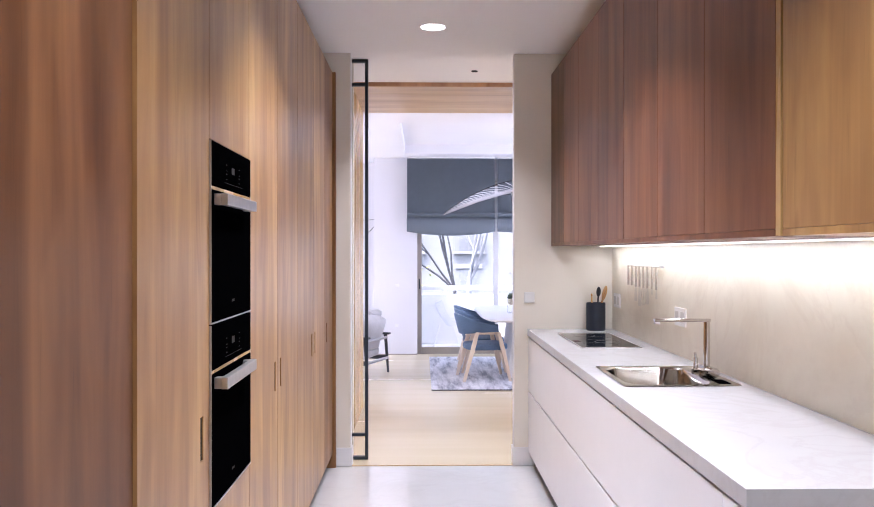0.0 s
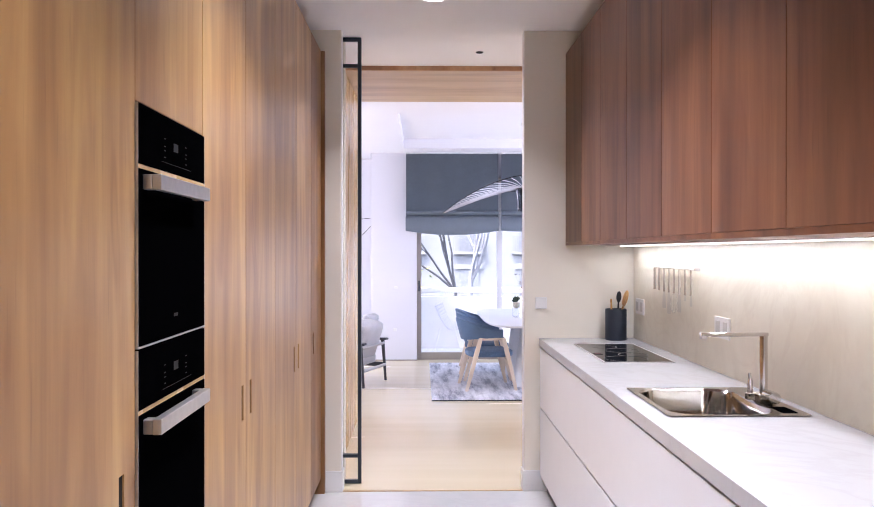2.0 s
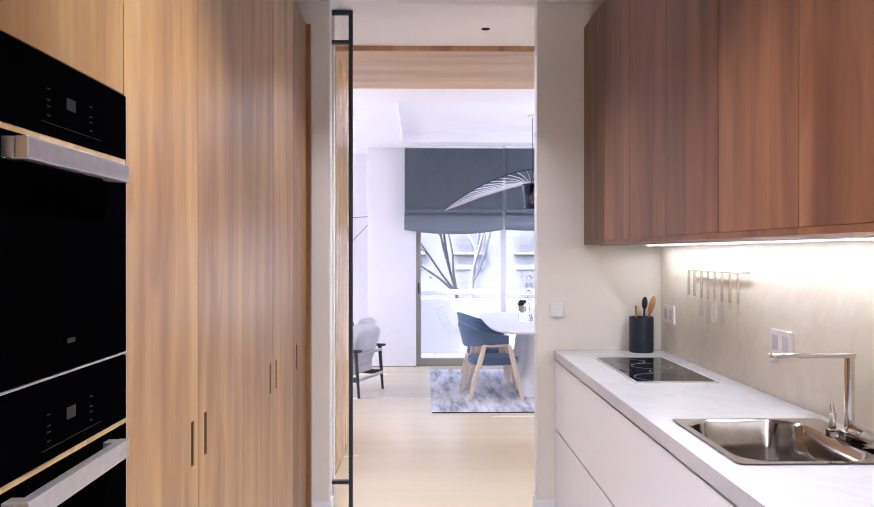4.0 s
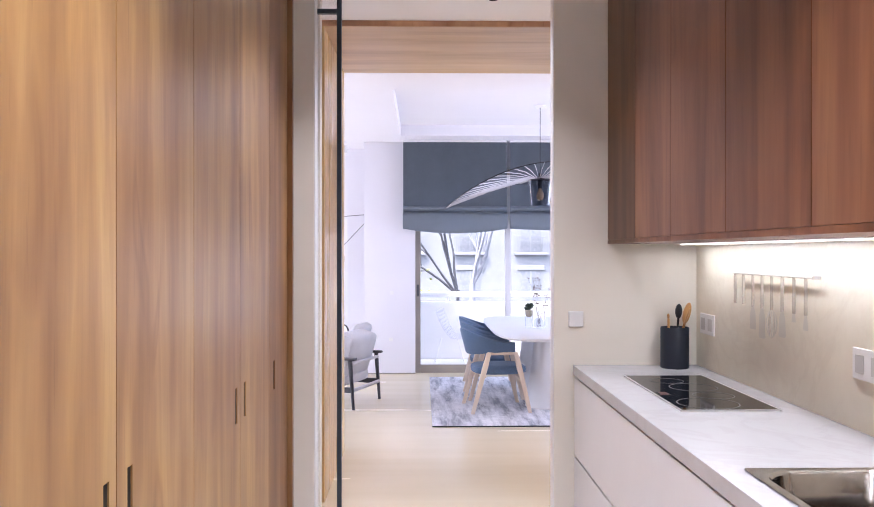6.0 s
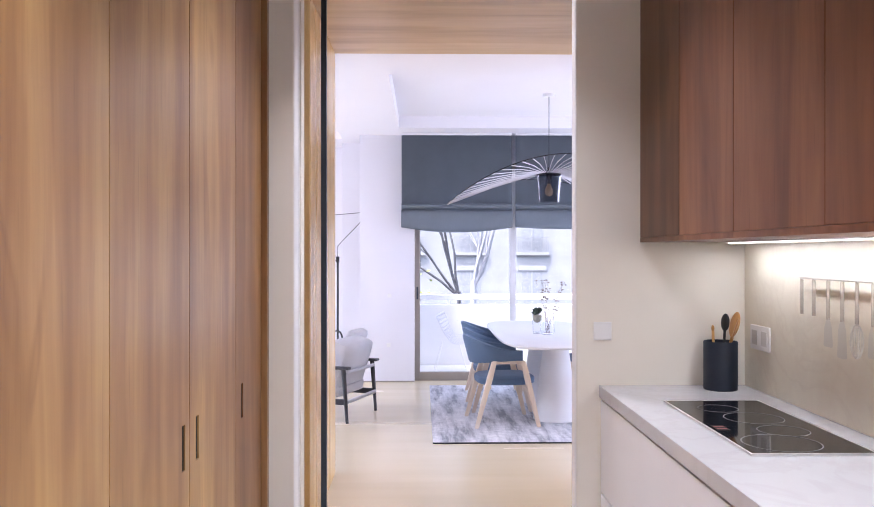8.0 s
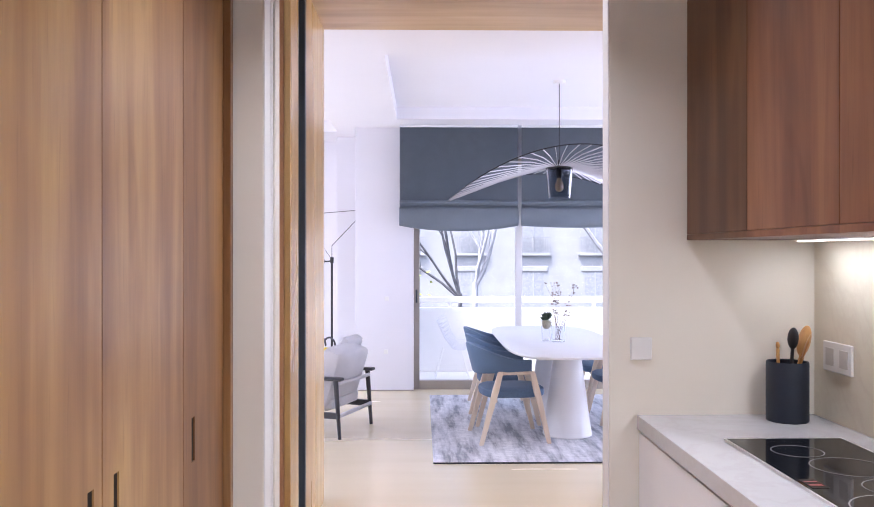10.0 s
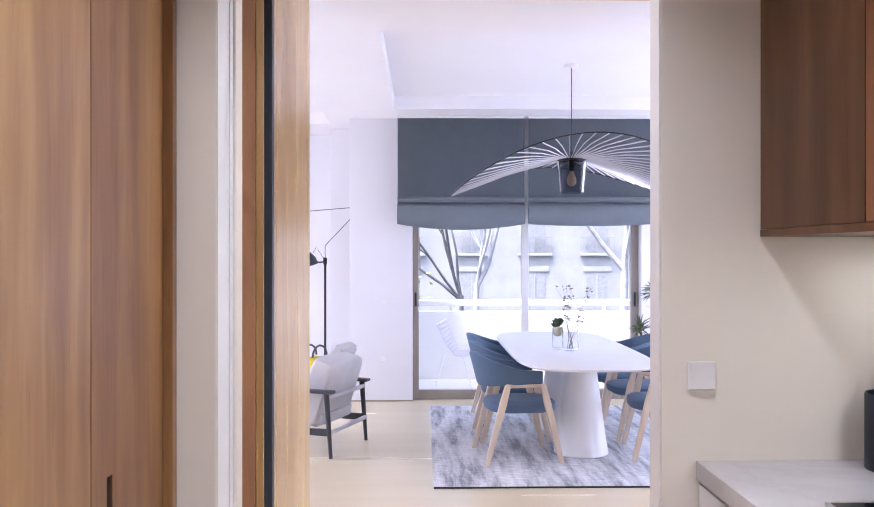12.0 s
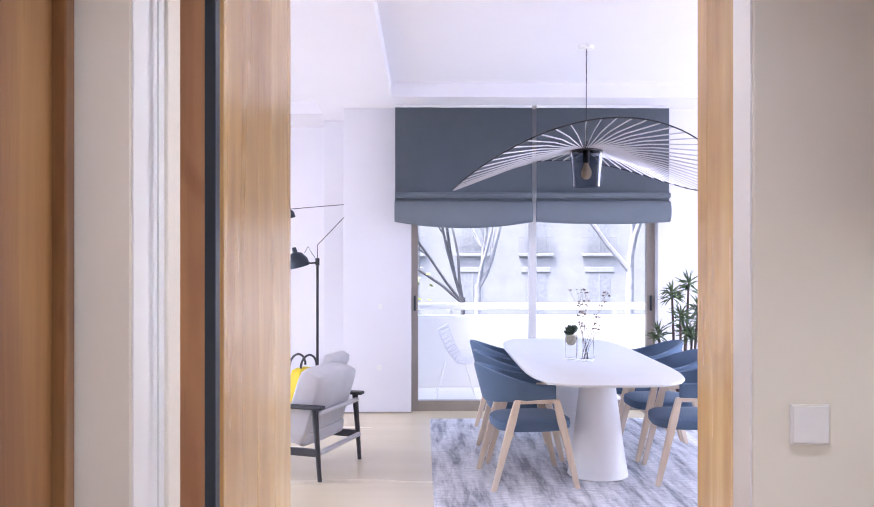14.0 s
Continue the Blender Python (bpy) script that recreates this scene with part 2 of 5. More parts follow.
def let_light_through(m, share, colour):
    """Thin woven cloth: part of the light that falls on its back comes out at the front."""
    t, b = nodes_of(m)
    tr = t.nodes.new("ShaderNodeBsdfTranslucent")
    tr.inputs["Color"].default_value = (*colour, 1)
    blend = t.nodes.new("ShaderNodeMixShader")
    blend.inputs[0].default_value = share
    t.links.new(b.outputs[0], blend.inputs[1])
    t.links.new(tr.outputs[0], blend.inputs[2])
    t.links.new(blend.outputs[0], t.nodes["Material Output"].inputs[0])


let_light_through(BLIND, 0.12, (0.34, 0.36, 0.40))


def rug_material():
    m = material("rug_pile", (0.4, 0.4, 0.45), 0.95, 0, 0.1)
    t, b = nodes_of(m)
    big = noise_tex(t, coords(t, (3.0, 0.42, 1.0)), 3.2, 4.0, 0.68, 0.0)
    fine = noise_tex(t, coords(t, (1.6, 9.0, 1.0)), 7.0, 4.0, 0.7, 0.2)
    pile = noise_tex(t, coords(t), 260.0, 2.0)
    col = ramp(t, big, [(0.36, (0.35, 0.355, 0.39)), (0.47, (0.66, 0.655, 0.685)), (0.60, (0.88, 0.87, 0.89))])
    col = mix(t, 0.75, col, ramp(t, fine, [(0.32, (0.62, 0.62, 0.66)), (0.62, (1.08, 1.08, 1.08))]), "MULTIPLY")
    col = mix(t, 0.5, col, ramp(t, pile, [(0.3, (0.8, 0.8, 0.8)), (0.7, (1.05, 1.05, 1.05))]), "MULTIPLY")
    t.links.new(col, b.inputs["Base Color"])
    bump(t, b, pile, 0.5, 0.004)
    return m


RUG = rug_material()

# ---- mesh helpers ----


def box(bm, x0, x1, y0, y1, z0, z1, bevel=0.0, seg=2):
    g = bmesh.ops.create_cube(bm, size=1.0, matrix=Matrix.Translation(((x0 + x1) / 2, (y0 + y1) / 2, (z0 + z1) / 2))
                              @ Matrix.Diagonal((abs(x1 - x0), abs(y1 - y0), abs(z1 - z0), 1)))
    if bevel:
        edges = list({e for v in g["verts"] for e in v.link_edges})
        bmesh.ops.bevel(bm, geom=edges, offset=bevel, segments=seg, affect="EDGES", profile=0.5)
    return bm


def tube(bm, points, radius, sides=8, cap=True):
    """A round bar through points; radius a number or one for each point."""
    pts = [Vector(p) for p in points]
    radii = radius if isinstance(radius, (list, tuple)) else [radius] * len(pts)
    rings = []
    side = None
    for i, p in enumerate(pts):
        d = (pts[min(i + 1, len(pts) - 1)] - pts[max(i - 1, 0)]).normalized()
        if side is None:
            side = d.orthogonal().normalized()
        side = (side - d * side.dot(d)).normalized()
        up = d.cross(side)
        rings.append([bm.verts.new(p + radii[i] * (math.cos(a) * side + math.sin(a) * up))
                      for a in (2 * math.pi * k / sides for k in range(sides))])
    for a, b in zip(rings, rings[1:]):
        for k in range(sides):
            bm.faces.new((a[k], a[(k + 1) % sides], b[(k + 1) % sides], b[k]))
    if cap:
        bm.faces.new(list(reversed(rings[0])))
        bm.faces.new(rings[-1])
    return bm


def lathe(bm, profile, centre=(0, 0, 0), sides=32):
    """Turn (radius, z) round the z axis at centre."""
    cx, cy, cz = centre
    rings = []
    for r, z in profile:
        if r < 1e-6:
            rings.append([bm.verts.new((cx, cy, cz + z))])
        else:
            rings.append([bm.verts.new((cx + r * math.cos(2 * math.pi * k / sides), cy + r * math.sin(2 * math.pi * k / sides), cz + z)) for k in range(sides)])
    for a, b in zip(rings, rings[1:]):
        for k in range(sides):
            q = [a[k % len(a)], a[(k + 1) % len(a)], b[(k + 1) % len(b)], b[k % len(b)]]
            q = list(dict.fromkeys(q))
            if len(q) > 2:
                bm.faces.new(q)
    return bm


def slab(bm, outline, z0, z1):
    """A flat plate with a given outline of (x, y)."""
    lo = [bm.verts.new((x, y, z0)) for x, y in outline]
    hi = [bm.verts.new((x, y, z1)) for x, y in outline]
    n = len(outline)
    bm.faces.new(list(reversed(lo)))
    bm.faces.new(hi)
    for k in range(n):
        bm.faces.new((lo[k], lo[(k + 1) % n], hi[(k + 1) % n], hi[k]))
    return bm


def part(name, bm, mat, parent=None, label="", smooth=False):
    bmesh.ops.recalc_face_normals(bm, faces=bm.faces[:])
    me = bpy.data.meshes.new(name)
    bm.to_mesh(me)
    bm.free()
    me.materials.append(mat)
    if smooth:
        for p in me.polygons:
            p.use_smooth = True
        me.set_sharp_from_angle(angle=radians(40))
    ob = new(name, me)
    ob.parent = parent
    if label:
        ob["label"] = label
    return ob


def thing(name, label, category, m=None, group="", kind=""):
    ob = new(name)
    ob.empty_display_size = 0.1
    if m is not None:
        ob.matrix_world = m
    return tagged(ob, label, category, group, kind)


def setting(name, bm, mat, label="", smooth=False):
    ob = part(name, bm, mat, None, label, smooth)
    return tagged(ob, label, kind="structure")


def B():
    return bmesh.new()


# ---- plan ----
LEFT, RIGHT = -0.565, 1.338         # front of the tall cabinets, kitchen side wall
END = 5.66                          # kitchen end wall
CEIL_Z = 2.79
DOOR_L, DOOR_R = -0.450, 0.660      # opening in the end wall
PORTAL_0, PORTAL_1 = 6.62, 7.85     # the wood-lined passage
PORTAL_L, PORTAL_R, PORTAL_Z = -0.516, 1.298, 2.755
BACK = -1.6
ROOM_L, ROOM_R = -4.4, 5.2
WIN_Y = 11.65                       # room's window wall, inner face
WIN_L, WIN_R = -0.03, 2.215
SOFFIT, COFFER = 2.76, 2.88

# ---- large structure: kitchen ----
setting("floor_kitchen", box(B(), -1.30, 1.45, BACK, END, -0.12, 0.0), MARBLE_FLOOR, "polished pale marble kitchen floor")
setting("floor_room", box(box(B(), ROOM_L, ROOM_R, END, WIN_Y + 0.29, -0.12, 0.0), ROOM_L, -0.45, WIN_Y + 0.29, 13.05, -0.12, 0.0), OAK_FLOOR, "pale oak floor with a satin sheen")
setting("ceiling_kitchen", box(B(), ROOM_L, ROOM_R, BACK, PORTAL_0 + 0.1, CEIL_Z, 3.0), CEIL, "smooth white kitchen ceiling")
setting("wall_kitchen_left", box(B(), -1.30, -1.18, BACK, END, 0, CEIL_Z), WALL, "painted wall behind tall cabinets")
setting("wall_kitchen_right", box(B(), RIGHT, RIGHT + 0.12, BACK, END, 0, CEIL_Z), WALL, "painted kitchen side wall")
setting("wall_kitchen_back", box(B(), -1.30, 1.45, BACK - 0.12, BACK, 0, CEIL_Z), WALL, "painted wall closing the kitchen")
setting("wall_end_left", box(B(), ROOM_L, DOOR_L, END, END + 0.085, 0, CEIL_Z, 0.004), WALL, "pale painted kitchen end wall")
setting("wall_end_right", box(B(), DOOR_R, ROOM_R, END, END + 0.085, 0, CEIL_Z, 0.004), WALL, "warm white kitchen end wall")
setting("wall_pocket_leaf", box(B(), ROOM_L, DOOR_L, END + 0.215, END + 0.30, 0, CEIL_Z, 0.004), WALL, "second leaf of the sliding door pocket")
for n, x0, x1 in (("baseboard_left", LEFT - 0.3, DOOR_L), ("baseboard_right", DOOR_R, 0.80)):
    setting(n, box(B(), x0 - (0.0 if n.endswith("left") else 0.012), x1 + (0.012 if n.endswith("left") else 0.0), END - 0.014, END + 0.0, 0.0, 0.125, 0.004), TRIM, "white painted baseboard")
setting("baseboard_reveal_right", box(B(), DOOR_R - 0.012, DOOR_R, END + 0.001, END + 0.085, 0, 0.125, 0.003), TRIM, "white painted baseboard")
setting("baseboard_reveal_left", box(B(), DOOR_L, DOOR_L + 0.012, END + 0.001, END + 0.085, 0, 0.125, 0.003), TRIM, "white painted baseboard")
for side, x0, x1 in (("left", DOOR_L, DOOR_L + 0.003), ("right", DOOR_R - 0.003, DOOR_R)):
    setting("trim_reveal_" + side, box(B(), x0, x1, END + 0.002, END + 0.083, 0.126, CEIL_Z), TRIM, "white lacquered reveal lining")
setting("threshold", box(B(), DOOR_L, DOOR_R, END - 0.006, END + 0.012, 0.0, 0.004), OAK_PALE_X, "thin oak threshold strip")

for n, y0, y1 in (("trim_pocket_front", 0.086, 0.1535), ("trim_seal_front", 0.1545, 0.167), ("trim_seal_rear", 0.179, 0.1905), ("trim_pocket_rear", 0.1915, 0.214)):
    setting(n, box(B(), DOOR_L - 0.024, DOOR_L - 0.008, END + y0, END + y1, 0, CEIL_Z), TRIM, "white lining beside the sliding door's slot")

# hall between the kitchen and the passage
# the openings in these side walls are added out of view for the fill lamps
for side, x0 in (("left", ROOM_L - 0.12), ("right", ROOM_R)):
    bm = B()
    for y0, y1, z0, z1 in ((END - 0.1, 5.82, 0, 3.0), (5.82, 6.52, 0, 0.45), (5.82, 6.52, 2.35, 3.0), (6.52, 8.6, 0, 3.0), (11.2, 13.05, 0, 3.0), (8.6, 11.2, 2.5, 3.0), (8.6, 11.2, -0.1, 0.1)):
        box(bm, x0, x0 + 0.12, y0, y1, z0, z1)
    setting("wall_hall_" + side, bm, ROOM_WALL, "white painted side wall with added unseen openings")
setting("wall_portal_left", box(B(), ROOM_L, PORTAL_L - 0.03, PORTAL_0 + 0.02, PORTAL_1 - 0.01, 0, 3.0), ROOM_WALL, "thick wall beside the passage")
setting("wall_portal_right", box(B(), PORTAL_R + 0.03, ROOM_R, PORTAL_0 + 0.02, PORTAL_1 - 0.01, 0, 3.0), ROOM_WALL, "thick wall beside the passage")
setting("wall_portal_top", box(B(), PORTAL_L - 0.03, PORTAL_R + 0.03, PORTAL_0 + 0.11, PORTAL_1 - 0.01, PORTAL_Z + 0.03, 3.0), ROOM_WALL, "wall over the passage")
lining = thing("trim_passage", "oak-veneered lining of a deep passage", "trim", kind="structure")
MID = (PORTAL_0 + PORTAL_1) / 2
for a, b in ((PORTAL_0, MID - 0.10), (MID - 0.097, PORTAL_1)):
    part("panel", box(B(), PORTAL_L - 0.028, PORTAL_L, a, b, 0, PORTAL_Z, 0.002), OAK_PALE, lining)
    part("panel", box(B(), PORTAL_R, PORTAL_R + 0.028, a, b, 0, PORTAL_Z, 0.002), OAK_PALE, lining)
part("panel", box(B(), PORTAL_L - 0.028, PORTAL_R + 0.028, PORTAL_0, PORTAL_1, PORTAL_Z, PORTAL_Z + 0.026), OAK_PALE_X, lining)
part("panel", box(B(), PORTAL_L - 0.029, PORTAL_R + 0.029, PORTAL_0 - 0.007, PORTAL_0 - 0.001, PORTAL_Z + 0.002, CEIL_Z - 0.001), OAK_WARM, lining, "red-brown oak edge strip")
part("panel", box(B(), ROOM_L, PORTAL_L - 0.03, PORTAL_0 - 0.002, PORTAL_0 + 0.018, 0, CEIL_Z - 0.002), OAK_WARM, lining, "red-brown oak front panel")
part("panel", box(B(), PORTAL_R + 0.03, ROOM_R, PORTAL_0 - 0.002, PORTAL_0 + 0.018, 0, CEIL_Z - 0.002), OAK_WARM, lining, "red-brown oak front panel")

# sliding glass door, mostly inside its pocket
door = tagged(thing("door_1", "dark-framed glass sliding door pushed into its pocket", "door", kind="structure"))
DY0, DY1, DX1, DX0, DZ = 5.815, 5.85, -0.340, -1.25, 2.785
for x0, x1, z0, z1 in ((DX1 - 0.022, DX1, 0.004, DZ), (DX0, DX0 + 0.022, 0.004, DZ), (DX0 + 0.022, DX1 - 0.022, 0.004, 0.026), (DX0 + 0.022, DX1 - 0.022, DZ - 0.022, DZ),
                       (DX0 + 0.022, DX1 - 0.022, 0.165, 0.185), (DX0 + 0.022, DX1 - 0.022, DZ - 0.185, DZ - 0.165)):
    part("frame_bar", box(B(), x0, x1, DY0, DY1, z0, z1, 0.002), DARK_METAL, door)
pane = part("pane", box(B(), DX0 + 0.022, DX1 - 0.022, DY0 + 0.014, DY0 + 0.022, 0.026, DZ - 0.022), DOOR_GLASS, door)
pane.visible_shadow = False

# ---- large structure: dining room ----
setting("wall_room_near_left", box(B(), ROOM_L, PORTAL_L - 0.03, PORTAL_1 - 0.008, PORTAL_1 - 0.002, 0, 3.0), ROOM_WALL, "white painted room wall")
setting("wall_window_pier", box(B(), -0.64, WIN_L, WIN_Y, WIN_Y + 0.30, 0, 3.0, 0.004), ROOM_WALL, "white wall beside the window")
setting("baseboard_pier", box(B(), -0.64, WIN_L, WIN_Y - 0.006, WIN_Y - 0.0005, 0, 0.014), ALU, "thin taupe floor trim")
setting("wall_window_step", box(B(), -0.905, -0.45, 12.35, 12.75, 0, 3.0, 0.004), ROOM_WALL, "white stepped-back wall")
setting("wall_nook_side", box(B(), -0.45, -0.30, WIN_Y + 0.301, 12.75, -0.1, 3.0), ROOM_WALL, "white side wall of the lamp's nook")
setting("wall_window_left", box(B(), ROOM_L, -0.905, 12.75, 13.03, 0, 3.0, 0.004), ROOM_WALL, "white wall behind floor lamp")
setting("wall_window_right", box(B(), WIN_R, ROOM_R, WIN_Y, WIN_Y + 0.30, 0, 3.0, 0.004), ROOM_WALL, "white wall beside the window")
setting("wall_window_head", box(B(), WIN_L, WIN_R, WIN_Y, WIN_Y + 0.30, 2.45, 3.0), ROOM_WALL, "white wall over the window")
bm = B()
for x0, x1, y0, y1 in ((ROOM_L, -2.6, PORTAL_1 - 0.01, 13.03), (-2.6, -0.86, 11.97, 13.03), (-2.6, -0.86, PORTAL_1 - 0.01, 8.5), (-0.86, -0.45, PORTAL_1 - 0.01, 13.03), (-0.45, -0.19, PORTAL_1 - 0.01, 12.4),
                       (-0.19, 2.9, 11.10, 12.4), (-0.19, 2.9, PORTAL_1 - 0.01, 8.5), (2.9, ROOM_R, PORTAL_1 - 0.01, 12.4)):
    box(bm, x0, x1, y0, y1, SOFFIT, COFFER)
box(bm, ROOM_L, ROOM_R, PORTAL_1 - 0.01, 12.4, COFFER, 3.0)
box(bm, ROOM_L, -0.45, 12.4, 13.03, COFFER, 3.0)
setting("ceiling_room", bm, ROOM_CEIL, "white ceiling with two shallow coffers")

# window
win = thing("window_1", "tall sliding window with slim taupe frame", "window", kind="structure")
FY0, FY1 = WIN_Y + 0.10, WIN_Y + 0.17
part("window_frame", box(B(), WIN_L, WIN_L + 0.062, FY0, FY1, 0.0, 2.45, 0.004), ALU, win)
part("window_frame", box(B(), WIN_R - 0.075, WIN_R, FY0, FY1, 0.0, 2.45, 0.004), ALU, win)
part("window_frame", box(B(), WIN_L + 0.062, WIN_R - 0.075, FY0, FY1, 0.0, 0.095, 0.004), ALU, win)
part("window_frame", box(B(), WIN_L + 0.062, WIN_R - 0.075, FY0, FY1, 2.38, 2.45, 0.004), ALU, win)
part("mullion", box(B(), 1.050, 1.120, FY0 - 0.01, FY1, 0.095, 2.38, 0.004), ALU_WHITE, win, "pale meeting stile")
for x0, x1 in ((WIN_L + 0.062, 1.050), (1.120, WIN_R - 0.075)):
    p = part("pane", box(B(), x0, x1, FY0 + 0.03, FY0 + 0.036, 0.095, 2.38), PANE, win)
    p.visible_shadow = False
part("handle", box(B(), WIN_L + 0.022, WIN_L + 0.04, FY0 - 0.022, FY0, 0.92, 1.06, 0.004), DARK_METAL, win, "dark recessed pull")
part("handle", box(B(), WIN_R - 0.05, WIN_R - 0.032, FY0 - 0.022, FY0, 0.92, 1.06, 0.004), DARK_METAL, win, "dark recessed pull")


# ---- roman blinds ----
def roman_blind(x0, x1, label, slack):
    blind = thing("roman_blind", label, "blind", pose((x0 + x1) / 2, 11.46, 0), "blinds over the window")
    w = (x1 - x0) / 2
    bm = B()
    n, rows = 24, [(0.0, 2.752), (0.0, 2.4), (0.004, 2.1), (0.0, 1.945), (0.004, 1.87)]
    grid = [[bm.verts.new((-w + 2 * w * i / n, dy + 0.004 * math.sin(i * 0.9), z)) for i in range(n + 1)] for dy, z in rows]
    for a, b in zip(grid, grid[1:]):
        for i in range(n):
            bm.faces.new((a[i], a[i + 1], b[i + 1], b[i]))
    bmesh.ops.solidify(bm, geom=bm.faces[:], thickness=0.006)
    part("fabric", bm, BLIND, blind, smooth=True)
    for k, (z, depth, drop, sag) in enumerate(((1.985, 0.050, 0.050, 0.004), (1.912, 0.060, 0.187, 0.050 * slack))):
        bm = B()
        prof = []
        for j in range(13):
            a = math.pi * j / 12
            prof.append((-depth * math.sin(a) * (1.0 if k == 0 else 0.9), -drop * (1 - math.cos(a)) / 2))
        grid = []
        for i in range(n + 1):
            s = 2 * i / n - 1
            low = -sag * (1 - s * s)
            grid.append([bm.verts.new((s * (w + 0.004 * k), py - 0.003, z + pz * (1 + low * -6) if k else z + pz)) for py, pz in prof])
        for a, b in zip(grid, grid[1:]):
            for j in range(len(prof) - 1):
                bm.faces.new((a[j], a[j + 1], b[j + 1], b[j]))
        bm.faces.new(grid[0])
        bm.faces.new(list(reversed(grid[-1])))
        part("fold", bm, BLIND, blind, smooth=True)
    part("head_rail", box(B(), -w, w, -0.012, 0.03, 2.735, 2.758), ALU_WHITE, blind, "pale head rail")
    return blind


roman_blind(-0.17, 1.042, "slate grey roman blind half drawn, soft folds", 1.0)
roman_blind(1.080, 2.262, "slate grey roman blind half drawn beside another", 0.35)


# ---- kitchen: tall cabinets ----
def cabinet_box(name, label, group, y0, y1, mat):
    return thing(name, label, "cabinet", pose(LEFT - (0.008 if mat is OAK_DARK else 0), (y0 + y1) / 2, 0), group)


def slotted_door(cab, w, z0, z1, slot, mat):
    """A door leaf 20 mm thick; slot: place of the upright finger slot along the leaf, from its middle, or 0."""
    h = w / 2 - 0.0022
    bm = B()
    if slot and z0 < 0.88 < z1:
        s0 = slot - 0.015
        s1 = s0 + 0.030
        box(bm, -0.020, 0, -h, s0, z0, z1)
        box(bm, -0.020, 0, s1, h, z0, z1)
        box(bm, -0.020, 0, s0, s1, z0, 0.88)
        box(bm, -0.020, 0, s0, s1, 1.00, z1)
        bmesh.ops.remove_doubles(bm, verts=bm.verts[:], dist=0.0001)
    else:
        box(bm, -0.020, 0, -h, h, z0, z1, 0.0008, 1)
    leaf = part("door", bm, mat, cab)
    if slot and z0 < 0.88 < z1:
        part("recessed_handle", box(B(), -0.0215, -0.004, s0 + 0.0003, s1 - 0.0003, 0.8803, 0.9997), GAP, leaf, "dark upright finger slot")


TALL = "tall oak cabinets"


def tall_cabinet(y0, y1, slot, mat, label):
    cab = cabinet_box("tall_cabinet", label, TALL, y0, y1, mat)
    w = y1 - y0
    part("body", box(B(), -0.600, -0.022, -w / 2, w / 2, 0.09, 2.65), GAP if mat is OAK else mat, cab, "dark carcass")
    part("plinth", box(B(), -0.55, -0.045, -w / 2, w / 2, 0, 0.089), GREY_GAP, cab, "dark recessed plinth")
    slotted_door(cab, w, 0.095, 2.648, slot - (y0 + y1) / 2 if slot else 0, mat)
    return cab


tall_cabinet(-1.55, -0.60, 0, OAK_DARK, "darker-toned tall cabinet door")
tall_cabinet(-0.60, 0.62, 0, OAK_DARK, "darker-toned tall cabinet door")
tall_cabinet(0.62, 1.825, 0, OAK_DARK, "darker-toned tall cabinet door")
tall_cabinet(1.825, 2.415, 2.335, OAK, "tall oak cabinet with slot handle beside ovens")
tall_cabinet(2.948, 3.505, 3.452, OAK, "tall oak cabinet with upright slot handle")
tall_cabinet(3.505, 4.067, 3.582, OAK, "tall oak cabinet with upright slot handle")
tall_cabinet(4.067, 4.628, 4.573, OAK, "tall oak cabinet with upright slot handle")
tall_cabinet(4.628, 5.172, 4.703, OAK, "tall oak cabinet with upright slot handle")
# last door and filler strip: plain oak, coloured darker as if in shade
tall_cabinet(5.172, 5.606, 5.265, OAK_SHADED, "tall oak cabinet near the end wall, shade in its colour")
setting("trim_cabinet_filler", box(B(), -0.62, LEFT + 0.022, 5.608, END - 0.015, 0.0, 2.65, 0.003), OAK_SHADED, "upright wood filler strip at the end wall")

# oven housing
oc = cabinet_box("oven_cabinet", "tall oak housing holding two built-in ovens", TALL, 2.415, 2.948, OAK)
OW = 0.533
OV_TOP, OV_MID = 1.765, 1.240
OV_BOT = OV_MID - 0.525
part("side_panel", box(B(), -0.60, -0.022, -OW / 2, -OW / 2 + 0.012, 0.09, 2.65), OAK, oc)
part("side_panel", box(B(), -0.60, -0.022, OW / 2 - 0.012, OW / 2, 0.09, 2.65), OAK, oc)
part("plinth", box(B(), -0.55, -0.045, -OW / 2, OW / 2, 0, 0.089), GREY_GAP, oc, "dark recessed plinth")
part("door", box(B(), -0.020, 0, -OW / 2 + 0.0015, OW / 2 - 0.0015, OV_TOP + 0.004, 2.648, 0.0008, 1), OAK, oc)
part("drawer_front", box(B(), -0.020, 0, -OW / 2 + 0.0015, OW / 2 - 0.0015, 0.095, OV_BOT - 0.004, 0.0008, 1), OAK, oc)
part("shelf", box(B(), -0.58, -0.05, -OW / 2 + 0.012, OW / 2 - 0.012, OV_BOT - 0.02, OV_BOT - 0.004), OAK, oc)


